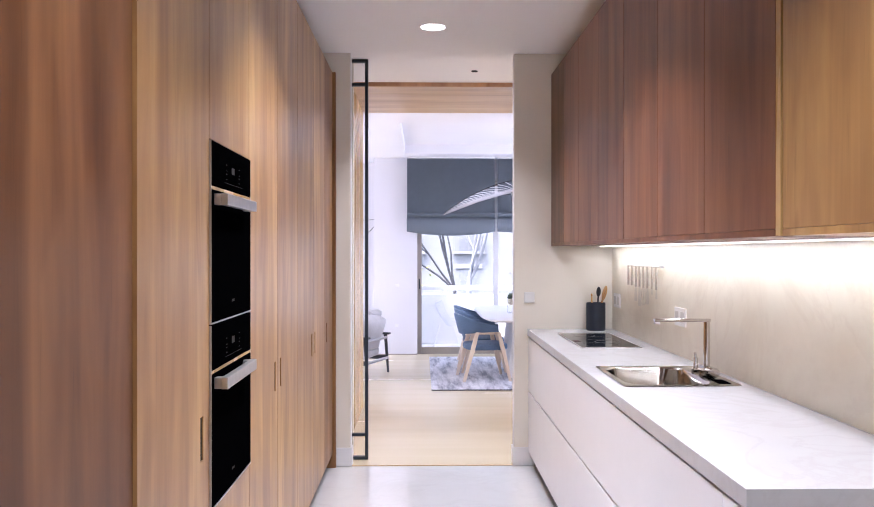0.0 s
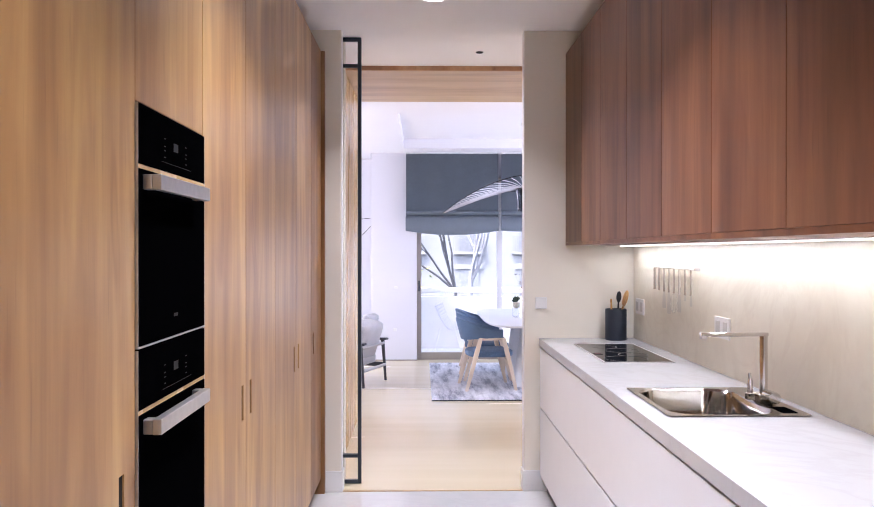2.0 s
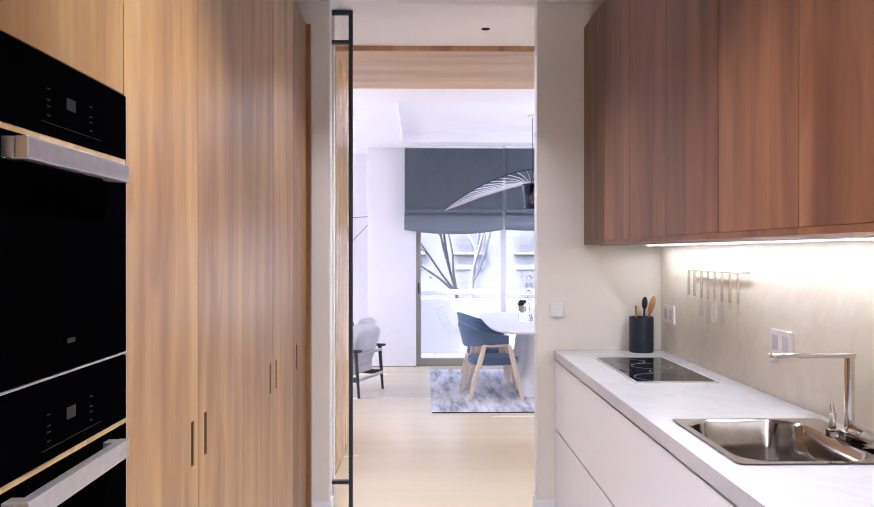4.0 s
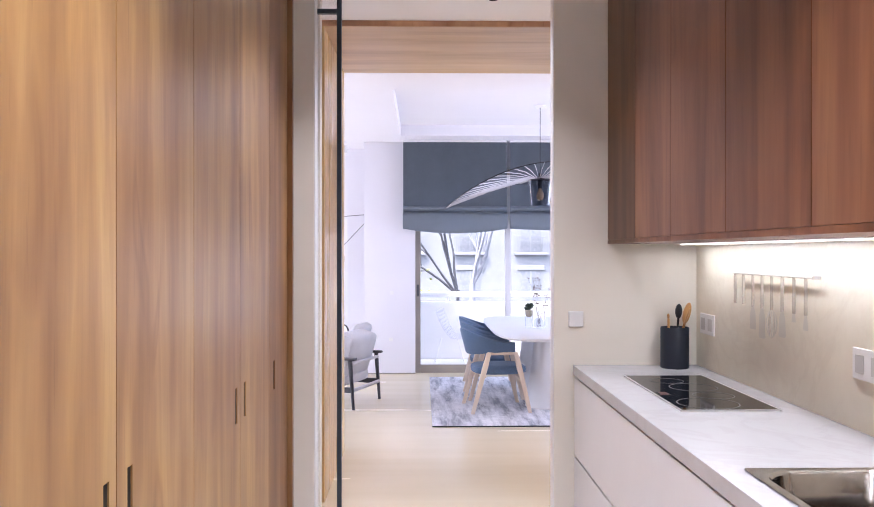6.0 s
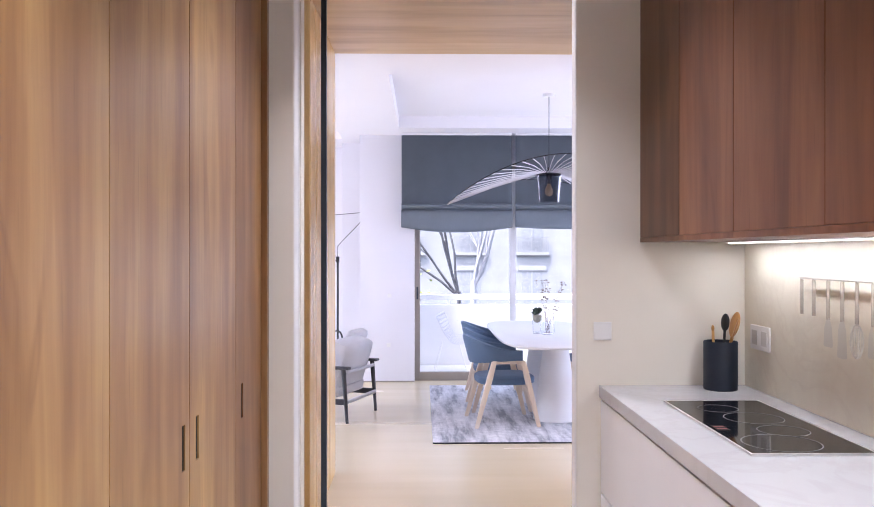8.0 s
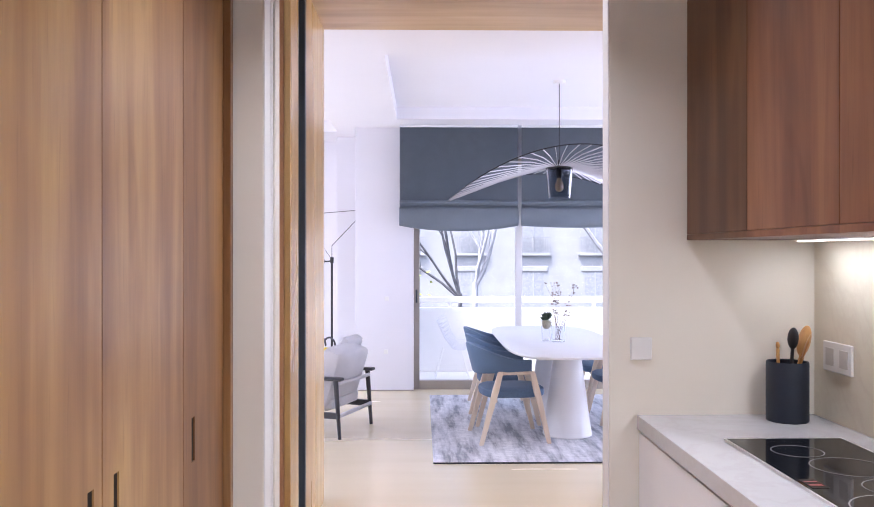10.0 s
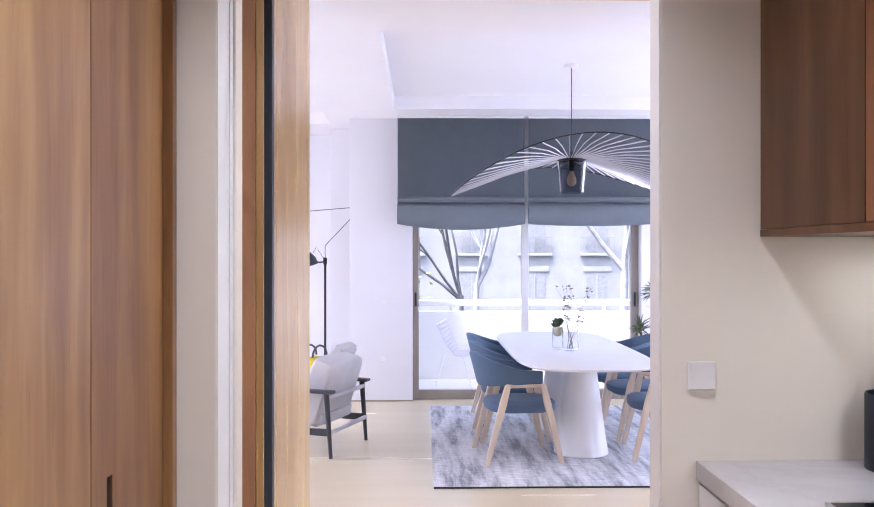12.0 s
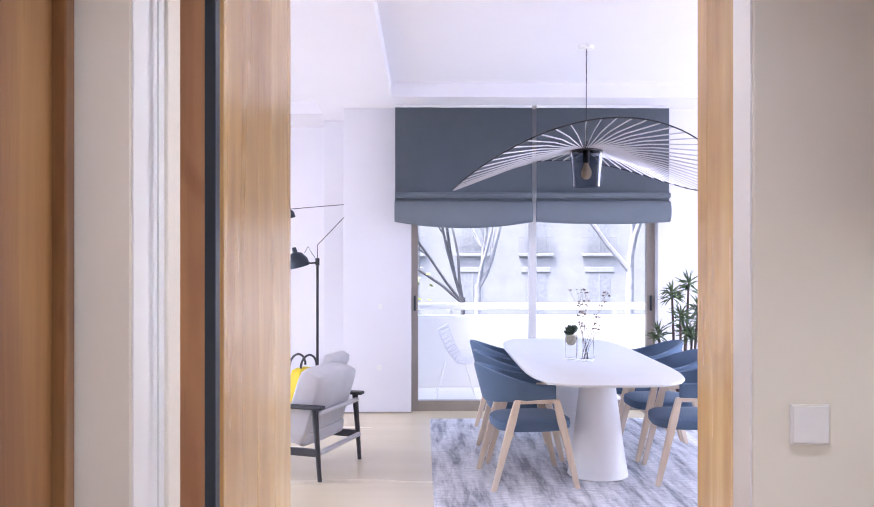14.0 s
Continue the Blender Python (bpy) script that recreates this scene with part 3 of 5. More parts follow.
def wall_oven(top, label):
    """A built-in oven: control panel, glass door, square bar handle. Origin at the bottom front edge."""
    h = 0.521
    ov = thing("wall_oven", label, "oven", pose(LEFT, (2.415 + 2.948) / 2, top - h), "built-in ovens")
    hw = OW / 2 - 0.003
    part("body", box(B(), -0.50, -0.004, -hw + 0.012, hw - 0.012, 0.0, h), GAP, ov, "dark steel casing")
    panel = part("control_panel", box(B(), -0.003, 0.006, -hw, hw, h - 0.128, h, 0.001, 1), BLACK_GLASS, ov, "black glass control panel")
    part("trim_strip", box(B(), -0.002, 0.004, -hw, hw, h - 0.138, h - 0.1285), OAK_PALE, ov, "thin pale strip under the panel")
    pane = part("door", box(B(), -0.003, 0.006, -hw, hw, 0.004, h - 0.1385, 0.001, 1), BLACK_GLASS, ov, "black glass door")
    for y in (-hw - 0.0026, hw):
        part("side_strip", box(B(), -0.003, 0.0055, y, y + 0.0026, 0.0, h), STEEL, ov, "thin pale metal edge")
    part("bottom_strip", box(B(), -0.002, 0.0075, -hw, hw, 0.0, 0.0035), STEEL, ov, "thin steel strip")
    part("display", box(B(), 0.006, 0.0065, -0.018, 0.018, h - 0.075, h - 0.055), DISPLAY, panel, "faint grey clock display")
    for dy in (-0.085, 0.085):
        for dz in (0.052, 0.070, 0.080, 0.095):
            part("mark", box(B(), 0.006, 0.0064, dy - 0.006, dy + 0.006, h - dz - 0.0022, h - dz), DISPLAY, panel)
    part("mark", box(B(), 0.006, 0.0064, -0.11, 0.13, h - 0.1085, h - 0.1075), DISPLAY, panel)
    part("badge", box(B(), 0.006, 0.0064, -0.016, 0.016, 0.05, 0.058), DISPLAY, pane, "small faint badge")
    hz = h - 0.149 - 0.034
    bar = part("handle", box(B(), 0.026, 0.046, -hw + 0.026, hw - 0.095, hz, hz + 0.034, 0.002), STEEL, ov, "square brushed steel bar handle")
    for dy in (-hw + 0.026, hw - 0.125):
        part("handle_post", box(B(), 0.006, 0.0262, dy, dy + 0.03, hz + 0.001, hz + 0.033, 0.002), STEEL, bar)
    return ov


wall_oven(OV_TOP, "black glass built-in oven, steel bar handle, upper")
wall_oven(OV_MID, "black glass built-in oven, steel bar handle, lower")

# filler above the tall cabinets and the wall units
setting("trim_cabinet_top_left", box(B(), -1.18, LEFT - 0.16, BACK, END, 2.651, CEIL_Z), WALL, "recessed white filler over cabinets")
setting("trim_cabinet_top_right", box(B(), 1.06, RIGHT, BACK, END, 2.651, CEIL_Z), WALL, "recessed white filler over cabinets")


# ---- kitchen: wall units ----
W_FRONT = 0.910


def wall_cabinet(y0, y1, mat, label):
    cab = thing("wall_cabinet", label, "cabinet", pose(W_FRONT, (y0 + y1) / 2, 1.494), "wall cabinets")
    w = y1 - y0
    part("body", box(B(), 0.022, RIGHT - W_FRONT, -w / 2, w / 2, 0.012, 1.156), mat, cab)
    part("base_panel", box(B(), 0.0, RIGHT - W_FRONT - 0.135, -w / 2, w / 2, -0.006, 0.011), mat, cab)
    part("door", box(B(), 0, 0.020, -w / 2 + 0.0015, w / 2 - 0.0015, 0.012, 1.155, 0.0008, 1), mat, cab)


for a, b in zip((2.115, 2.63, 3.14, 3.655, 4.17, 4.685), (2.63, 3.14, 3.655, 4.17, 4.685, 5.165)):
    wall_cabinet(a, b, OAK_RED, "red-brown wood wall cabinet with plain door")
# same wood as its neighbours; the corner's shade is in the colour
wall_cabinet(5.165, 5.655, OAK_RED_SHADED, "red-brown wall cabinet against end wall, shade in its veneer")
setting("trim_wall_unit", box(B(), W_FRONT - 0.001, RIGHT, 2.084, 2.112, 1.489, 2.65, 0.001), OAK_PALE, "pale oak upright between the wall cabinets")
wall_cabinet(0.9, 2.074, OAK, "lighter oak wall cabinet beyond a dark joint")
wall_cabinet(-0.4, 0.9, OAK, "lighter oak wall cabinet with plain door")
strip = thing("light_strip", "white under-cabinet light strip in a channel", "light", pose(1.233, 3.14, 1.485))
part("channel", box(B(), -0.02, 0.02, -2.42, 2.42, 0.0, 0.008), ALU_WHITE, strip)
part("diffuser", box(B(), -0.012, 0.012, -2.41, 2.41, -0.003, -0.0003), LED, strip, "glowing white diffuser")

# ---- kitchen: base units, worktop, splashback ----
C_FRONT, C_TOP, C_TH = 0.749, 0.925, 0.045
setting("backsplash", box(B(), RIGHT - 0.012, RIGHT - 0.0005, -0.6, END - 0.002, C_TOP + 0.001, 1.60), SPLASH, "beige stone backsplash with faint veins")
SINK = (0.819, 1.282, 3.264, 3.812)
top = thing("worktop", "pale veined quartz worktop with shadow line", "worktop", pose(0, 0, 0))
sx0, sx1, sy0, sy1 = SINK[0] + 0.012, SINK[1] - 0.012, SINK[2] + 0.012, SINK[3] - 0.012
bm = B()
for x0, x1, y0, y1 in ((C_FRONT + 0.0200, sx0, 1.89, END - 0.001), (sx1, RIGHT - 0.0125, 1.89, END - 0.001), (sx0, sx1, 1.89, sy0), (sx0, sx1, sy1, END - 0.001)):
    box(bm, x0, x1, y0, y1, C_TOP - C_TH, C_TOP)
bmesh.ops.remove_doubles(bm, verts=bm.verts[:], dist=0.0001)
part("slab", bm, COUNTER, top)
part("front_edge", box(B(), C_FRONT, C_FRONT + 0.020, 1.89, END - 0.001, C_TOP - C_TH, C_TOP), COUNTER, top, "mitred quartz front edge")


def base_cabinet(y0, y1, label):
    cab = thing("base_cabinet", label, "cabinet", pose(C_FRONT + 0.005, (y0 + y1) / 2, 0), "white base cabinets")
    w = y1 - y0
    sink = y0 < 3.5 < y1
    part("body", box(B(), 0.022, 0.5, -w / 2, w / 2, 0.09, 0.62 if sink else C_TOP - C_TH - 0.03), GAP, cab, "dark carcass")
    part("rail", box(B(), 0.012, 0.05, -w / 2, w / 2, C_TOP - C_TH - 0.03, C_TOP - C_TH - 0.001), GREY_GAP, cab, "dark grip channel")
    part("plinth", box(B(), 0.04, 0.45, -w / 2, w / 2, 0, 0.089), GREY_GAP, cab, "dark recessed plinth")
    part("drawer_front", box(B(), 0, 0.020, -w / 2 + 0.001, w / 2 - 0.001, 0.512, C_TOP - C_TH - 0.010, 0.0012), LACQUER, cab)
    part("drawer_front", box(B(), 0, 0.020, -w / 2 + 0.001, w / 2 - 0.001, 0.095, 0.500, 0.0012), LACQUER, cab)


for a, b in ((1.895, 2.05), (2.05, 5.652)):
    base_cabinet(a, b, "white lacquered base cabinet with two deep drawers")

# hob
hob = thing("ceramic_hob", "black glass hob with four ringed zones", "hob", pose(1.062, 4.910, C_TOP))
part("glass", box(B(), -0.160, 0.160, -0.377, 0.377, 0.0005, 0.006, 0.001), HOB_GLASS, hob)
for x0, x1, y0, y1 in ((-0.166, -0.1605, -0.383, 0.383), (0.1605, 0.166, -0.383, 0.383), (-0.1605, 0.1605, -0.383, -0.3775), (-0.1605, 0.1605, 0.3775, 0.383)):
    part("rim", box(B(), x0, x1, y0, y1, 0, 0.0065), STEEL, hob, "thin steel rim")


def ring(bm, cx, cy, r, width, z0, z1, sides=40):
    inner, outer = [], []
    for k in range(sides):
        a = 2 * math.pi * k / sides
        for rr, lst in ((r - width, inner), (r, outer)):
            lst.append((bm.verts.new((cx + rr * math.cos(a), cy + rr * math.sin(a), z0)), bm.verts.new((cx + rr * math.cos(a), cy + rr * math.sin(a), z1))))
    for k in range(sides):
        j = (k + 1) % sides
        bm.faces.new((inner[k][1], outer[k][1], outer[j][1], inner[j][1]))
        bm.faces.new((outer[k][0], outer[j][0], outer[j][1], outer[k][1]))
        bm.faces.new((inner[k][0], inner[k][1], inner[j][1], inner[j][0]))
    return bm


RING = plain("zone_print", (0.17, 0.165, 0.16), 0.4)
RED = plain("red_print", (0.22, 0.03, 0.03), 0.4)
for cx, cy, r in ((-0.035, -0.262, 0.105), (0.038, -0.110, 0.074), (0.025, 0.072, 0.091), (-0.029, 0.232, 0.066)):
    part("cooking_zone", ring(B(), cx, cy, r, 0.0035, 0.0058, 0.0066), RING, hob, "pale printed ring")
lab = part("sticker", box(B(), -0.150, -0.112, -0.105, -0.035, 0.006, 0.0068), DISPLAY, hob, "small printed sticker in grey and red")
part("bar", box(B(), -0.146, -0.116, -0.088, -0.074, 0.0068, 0.0072), RED, lab)
part("bar", box(B(), -0.146, -0.116, -0.058, -0.050, 0.0068, 0.0072), RED, lab)

# sink
BOWL = plain("worn_sink_steel", (0.46, 0.44, 0.42), 0.13, 1.0, vary=0.08, scale=30)
sk = thing("kitchen_sink", "inset stainless steel sink with side ledge", "sink", pose((SINK[0] + SINK[1]) / 2, (SINK[2] + SINK[3]) / 2, C_TOP))
hx, hy = (SINK[1] - SINK[0]) / 2, (SINK[3] - SINK[2]) / 2


def rounded(x0, x1, y0, y1, r, n=6):
    pts = []
    for cx, cy, a0 in ((x1 - r, y1 - r, 0), (x0 + r, y1 - r, 90), (x0 + r, y0 + r, 180), (x1 - r, y0 + r, 270)):
        for k in range(n + 1):
            a = radians(a0 + 90 * k / n)
            pts.append((cx + r * math.cos(a), cy + r * math.sin(a)))
    return pts


def basin(bm, outer, rings):
    """Joined loops of equal count: outer flange first, then down to the floor of the bowl."""
    loops = [[bm.verts.new((x, y, z)) for x, y in pts] for pts, z in [outer] + rings]
    for a, b in zip(loops, loops[1:]):
        n = len(a)
        for k in range(n):
            bm.faces.new((a[k], a[(k + 1) % n], b[(k + 1) % n], b[k]))
    bm.faces.new(loops[-1])
    return bm


bx0, bx1, by0, by1 = -hx + 0.028, hx - 0.095, -hy + 0.028, hy - 0.028
part("bowl", basin(B(), (rounded(-hx, hx, -hy, hy, 0.012), 0.004),
                   [(rounded(bx0 - 0.006, bx1 + 0.006, by0 - 0.006, by1 + 0.006, 0.09), 0.004), (rounded(bx0, bx1, by0, by1, 0.09), -0.004),
                    (rounded(bx0 + 0.006, bx1 - 0.006, by0 + 0.006, by1 - 0.006, 0.092), -0.13), (rounded(bx0 + 0.03, bx1 - 0.03, by0 + 0.03, by1 - 0.03, 0.08), -0.155),
                    (rounded(bx0 + 0.09, bx1 - 0.09, by0 + 0.12, by1 - 0.12, 0.04), -0.158)]), BOWL, sk, smooth=True)
part("drain", lathe(B(), [(0, 0.004), (0.03, 0.004), (0.042, 0.001), (0.045, -0.004)], ((bx0 + bx1) / 2, 0, -0.157)), STEEL, sk, "round steel drain", True)
part("slot", box(B(), hx - 0.078, hx - 0.030, -hy + 0.045, -hy + 0.145, 0.003, 0.0055), BLACK_GLASS, sk, "black drain insert")

# tap
tap = thing("kitchen_tap", "polished L-shaped mixer tap with square spout", "tap", pose(1.230, 3.525, C_TOP + 0.004))
part("base", box(B(), -0.028, 0.028, -0.028, 0.028, 0, 0.028, 0.004), CHROME, tap)
part("column", tube(B(), [(0, 0, 0.028), (0, 0, 0.227)], 0.0135, 20), CHROME, tap, smooth=True)
part("spout", box(B(), -0.222, 0.0135, -0.012, 0.012, 0.226, 0.239, 0.002), CHROME, tap)
part("nozzle", box(B(), -0.222, -0.200, -0.010, 0.010, 0.216, 0.2265, 0.002), STEEL, tap)
part("hose_block", tube(B(), [(0.004, -0.022, 0.022), (0.004, -0.085, 0.022)], 0.021, 16), CHROME, tap, smooth=True)
lever = part("lever", box(B(), -0.062, -0.034, -0.012, 0.012, 0.006, 0.030, 0.003), CHROME, tap)
part("lever_arm", tube(B(), [(-0.047, 0, 0.030), (-0.047, 0, 0.075), (-0.047, 0, 0.076), (-0.050, 0, 0.098)], [0.010, 0.010, 0.006, 0.005], 12), CHROME, lever, smooth=True)

# utensil pot
pot = thing("utensil_pot", "matt navy cylindrical utensil pot on worktop", "pot", pose(1.194, 5.56, C_TOP))
part("vessel", lathe(B(), [(0, 0), (0.060, 0), (0.063, 0.003), (0.063, 0.181), (0.061, 0.185), (0.058, 0.183), (0.057, 0.01), (0, 0.01)], sides=40), NAVY, pot, smooth=True)


def spoon(name, label, base, tip, mat, bowl, flat, cat):
    base, tip = Vector(base), Vector(tip)
    ob = thing(name, label, cat, pose(1.194, 5.56, C_TOP + 0.011), "utensils in the pot")
    d = (tip - base).normalized()
    part("handle", tube(B(), [base, tip - d * bowl * 0.8], 0.0055, 8), mat, ob, smooth=True)
    bm = B()
    q = d.to_track_quat("Z", "Y").to_matrix().to_4x4()
    bmesh.ops.create_uvsphere(bm, u_segments=16, v_segments=10, radius=1.0, matrix=Matrix.Translation(tip) @ q @ Matrix.Diagonal((bowl * 0.55, flat, bowl, 1)))
    part("head", bm, mat, ob, smooth=True)


spoon("wooden_spoon", "honey-coloured wooden spoon in a pot", (0.0, 0.0, 0.002), (0.062, 0.02, 0.235), SPOON_WOOD, 0.050, 0.008, "spoon")
spoon("wooden_spoon", "flat wooden spatula in a pot", (-0.02, 0.0, 0.002), (0.048, -0.025, 0.222), SPOON_WOOD, 0.042, 0.005, "spoon")
spoon("serving_spoon", "black slotted serving spoon in a pot", (0.0, -0.01, 0.002), (0.018, 0.0, 0.245), BLACK_METAL, 0.034, 0.012, "spoon")
spoon("wooden_stick", "slim pale wooden stick in a pot", (-0.02, 0.01, 0.002), (-0.026, 0.01, 0.222), SPOON_WOOD, 0.012, 0.006, "spoon")


# sockets and switch
def socket_plate(y, z, gangs):
    ob = thing("wall_socket", "white double wall socket on the backsplash", "socket", pose(RIGHT - 0.012, y, z), "backsplash sockets")
    w = 0.085
    part("plate", box(B(), -0.009, 0, -w, w, -0.046, 0.046, 0.003), PLASTIC, ob)
    for k in range(gangs):
        c = -w + w * (2 * k + 1) / gangs
        part("insert", box(B(), -0.0105, -0.0085, c - 0.024, c + 0.024, -0.027, 0.027, 0.001), SOCKET, ob, "recessed grey insert")


socket_plate(5.498, 1.127, 2)
socket_plate(4.168, 1.124, 2)
sw = thing("light_switch", "square white light switch on the end wall", "switch", pose(0.762, END, 1.139))
part("plate", box(B(), -0.035, 0.035, -0.008, 0, -0.036, 0.036, 0.002), PLASTIC, sw)
part("rocker", box(B(), -0.0325, 0.0325, -0.0105, -0.0075, -0.0335, 0.0335, 0.0015), PLASTIC, sw)

# utensil rail
UTENSIL_GRIP = plain("taupe_grip", (0.44, 0.385, 0.31), 0.5, 0.0, vary=0.05)
UTENSIL = plain("pale_satin_steel", (0.64, 0.60, 0.52), 0.5, 0.1, vary=0.03)
rail = thing("utensil_rail", "slim pale rail with hooks on the backsplash", "rail", pose(RIGHT - 0.012, 4.78, 1.367))
part("bar", tube(B(), [(-0.028, -0.325, 0), (-0.028, 0.340, 0)], 0.005, 10), UTENSIL, rail, smooth=True)
for y in (-0.315, 0.330):
    part("bracket", box(B(), -0.030, 0, y - 0.006, y + 0.006, -0.006, 0.006, 0.001), STEEL, rail)
HANG = [("ladle", 0.331, 0.115), ("skewer", 0.248, 0.115), ("tongs", 0.155, 0.20), ("spatula", 0.071, 0.225), ("whisk", -0.012, 0.22), ("turner", -0.098, 0.205), ("spoon", -0.187, 0.145), ("peeler", -0.273, 0.165)]
for nm, y, ln in HANG:
    ob = thing("hanging_" + nm, "pale steel " + nm + " hanging from a rail", nm, pose(RIGHT - 0.040, 4.78 + y, 1.362), "hanging utensils")
    part("handle", tube(B(), [(0, 0, 0.006), (0.0, 0, -0.005), (0, 0, -min(ln, 0.12))], [0.003, 0.006, 0.006], 8), UTENSIL_GRIP, ob, smooth=True)
    if ln > 0.13:
        bm = B()
        if nm == "whisk":
            for k in range(5):
                a = math.pi * k / 5
                tube(bm, [(0.018 * math.cos(a) * math.sin(s), 0.018 * math.sin(a) * math.sin(s), -0.12 - 0.05 + 0.05 * math.cos(s)) for s in (2 * math.pi * j / 12 for j in range(12))], 0.0012, 5)
        else:
            w = 0.026 if ln > 0.18 else 0.015
            z0 = -0.115
            slab(bm, [(-0.002, -0.005), (0.002, -0.005), (0.002, 0.005), (-0.002, 0.005)], z0, z0 + 0.001)
            vs = [(z0, 0.006), (z0 - 0.03, w * 0.8), (-ln, w), (-ln - 0.004, w * 0.7)]
            for s in (-0.0015, 0.0015):
                row = [[bm.verts.new((s, k * hw, z)) for k in (-1, 1)] for z, hw in vs]
                for p, q in zip(row, row[1:]):
                    bm.faces.new((p[0], p[1], q[1], q[0]))
        part("blade", bm, UTENSIL, ob)

# ceiling fittings
for dy in DOWNLIGHTS:
    dl = thing("ceiling_downlight", "round glowing white recessed ceiling light", "ceiling light", pose(0.10, dy, CEIL_Z), "kitchen downlights")
    part("ring", ring(B(), 0, 0, 0.079, 0.008, -0.004, 0.0), TRIM, dl, "white rim")
    part("diffuser", lathe(B(), [(0, -0.003), (0.071, -0.003), (0.071, -0.0005)]), glow("downlight_glow", (1, 0.97, 0.92), 1.5), dl, "glowing disc")
sp = thing("ceiling_spot", "small dark recessed ceiling spot", "ceiling light", pose(0.425, 6.20, CEIL_Z))
part("ring", ring(B(), 0, 0, 0.025, 0.005, -0.004, 0.0, 24), BLACK_METAL, sp)
part("well", lathe(B(), [(0, -0.002), (0.020, -0.002), (0.020, -0.0003)], sides=24), GAP, sp)

# ---- dining room ----
rug = thing("area_rug", "mottled grey-violet low-pile rug under the table", "rug", pose(1.60, 10.0, 0))
bm = B()
slab(bm, rounded(-1.465, 1.465, -1.34, 1.34, 0.01, 2), 0.001, 0.012)
part("top_face", bm, RUG, rug)
part("binding", box(B(), -1.465, 1.465, -1.346, -1.3405, 0.001, 0.011), DARK_CLOTH, rug, "dark bound edge")

# dining table
table = thing("dining_table", "white rounded-rectangle dining table on two cone pedestals", "table", pose(1.17, 9.95, 0.012))


def superellipse(a, b, n, count=64):
    pts = []
    for k in range(count):
        t = 2 * math.pi * k / count
        c, s = math.cos(t), math.sin(t)
        pts.append((a * math.copysign(abs(c) ** (2 / n), c), b * math.copysign(abs(s) ** (2 / n), s)))
    return pts


bm = B()
levels = [(0.93, 0.680), (0.985, 0.692), (1.0, 0.702), (1.0, 0.708), (0.994, 0.713)]
loops = [[bm.verts.new((x * f, y * f, z)) for x, y in superellipse(0.475, 1.24, 4.4)] for f, z in levels]
for a, b in zip(loops, loops[1:]):
    for k in range(64):
        bm.faces.new((a[k], a[(k + 1) % 64], b[(k + 1) % 64], b[k]))
bm.faces.new(loops[0])
bm.faces.new(loops[-1])
part("tabletop", bm, TABLE_WHITE, table, smooth=True)
for y in (-0.43, 0.43):
    part("pedestal", lathe(B(), [(0, 0.001), (0.188, 0.001), (0.195, 0.006), (0.190, 0.03), (0.164, 0.20), (0.138, 0.40), (0.112, 0.60), (0.106, 0.681), (0, 0.681)], (0.038, y, 0), 40), TABLE_WHITE, table, smooth=True)


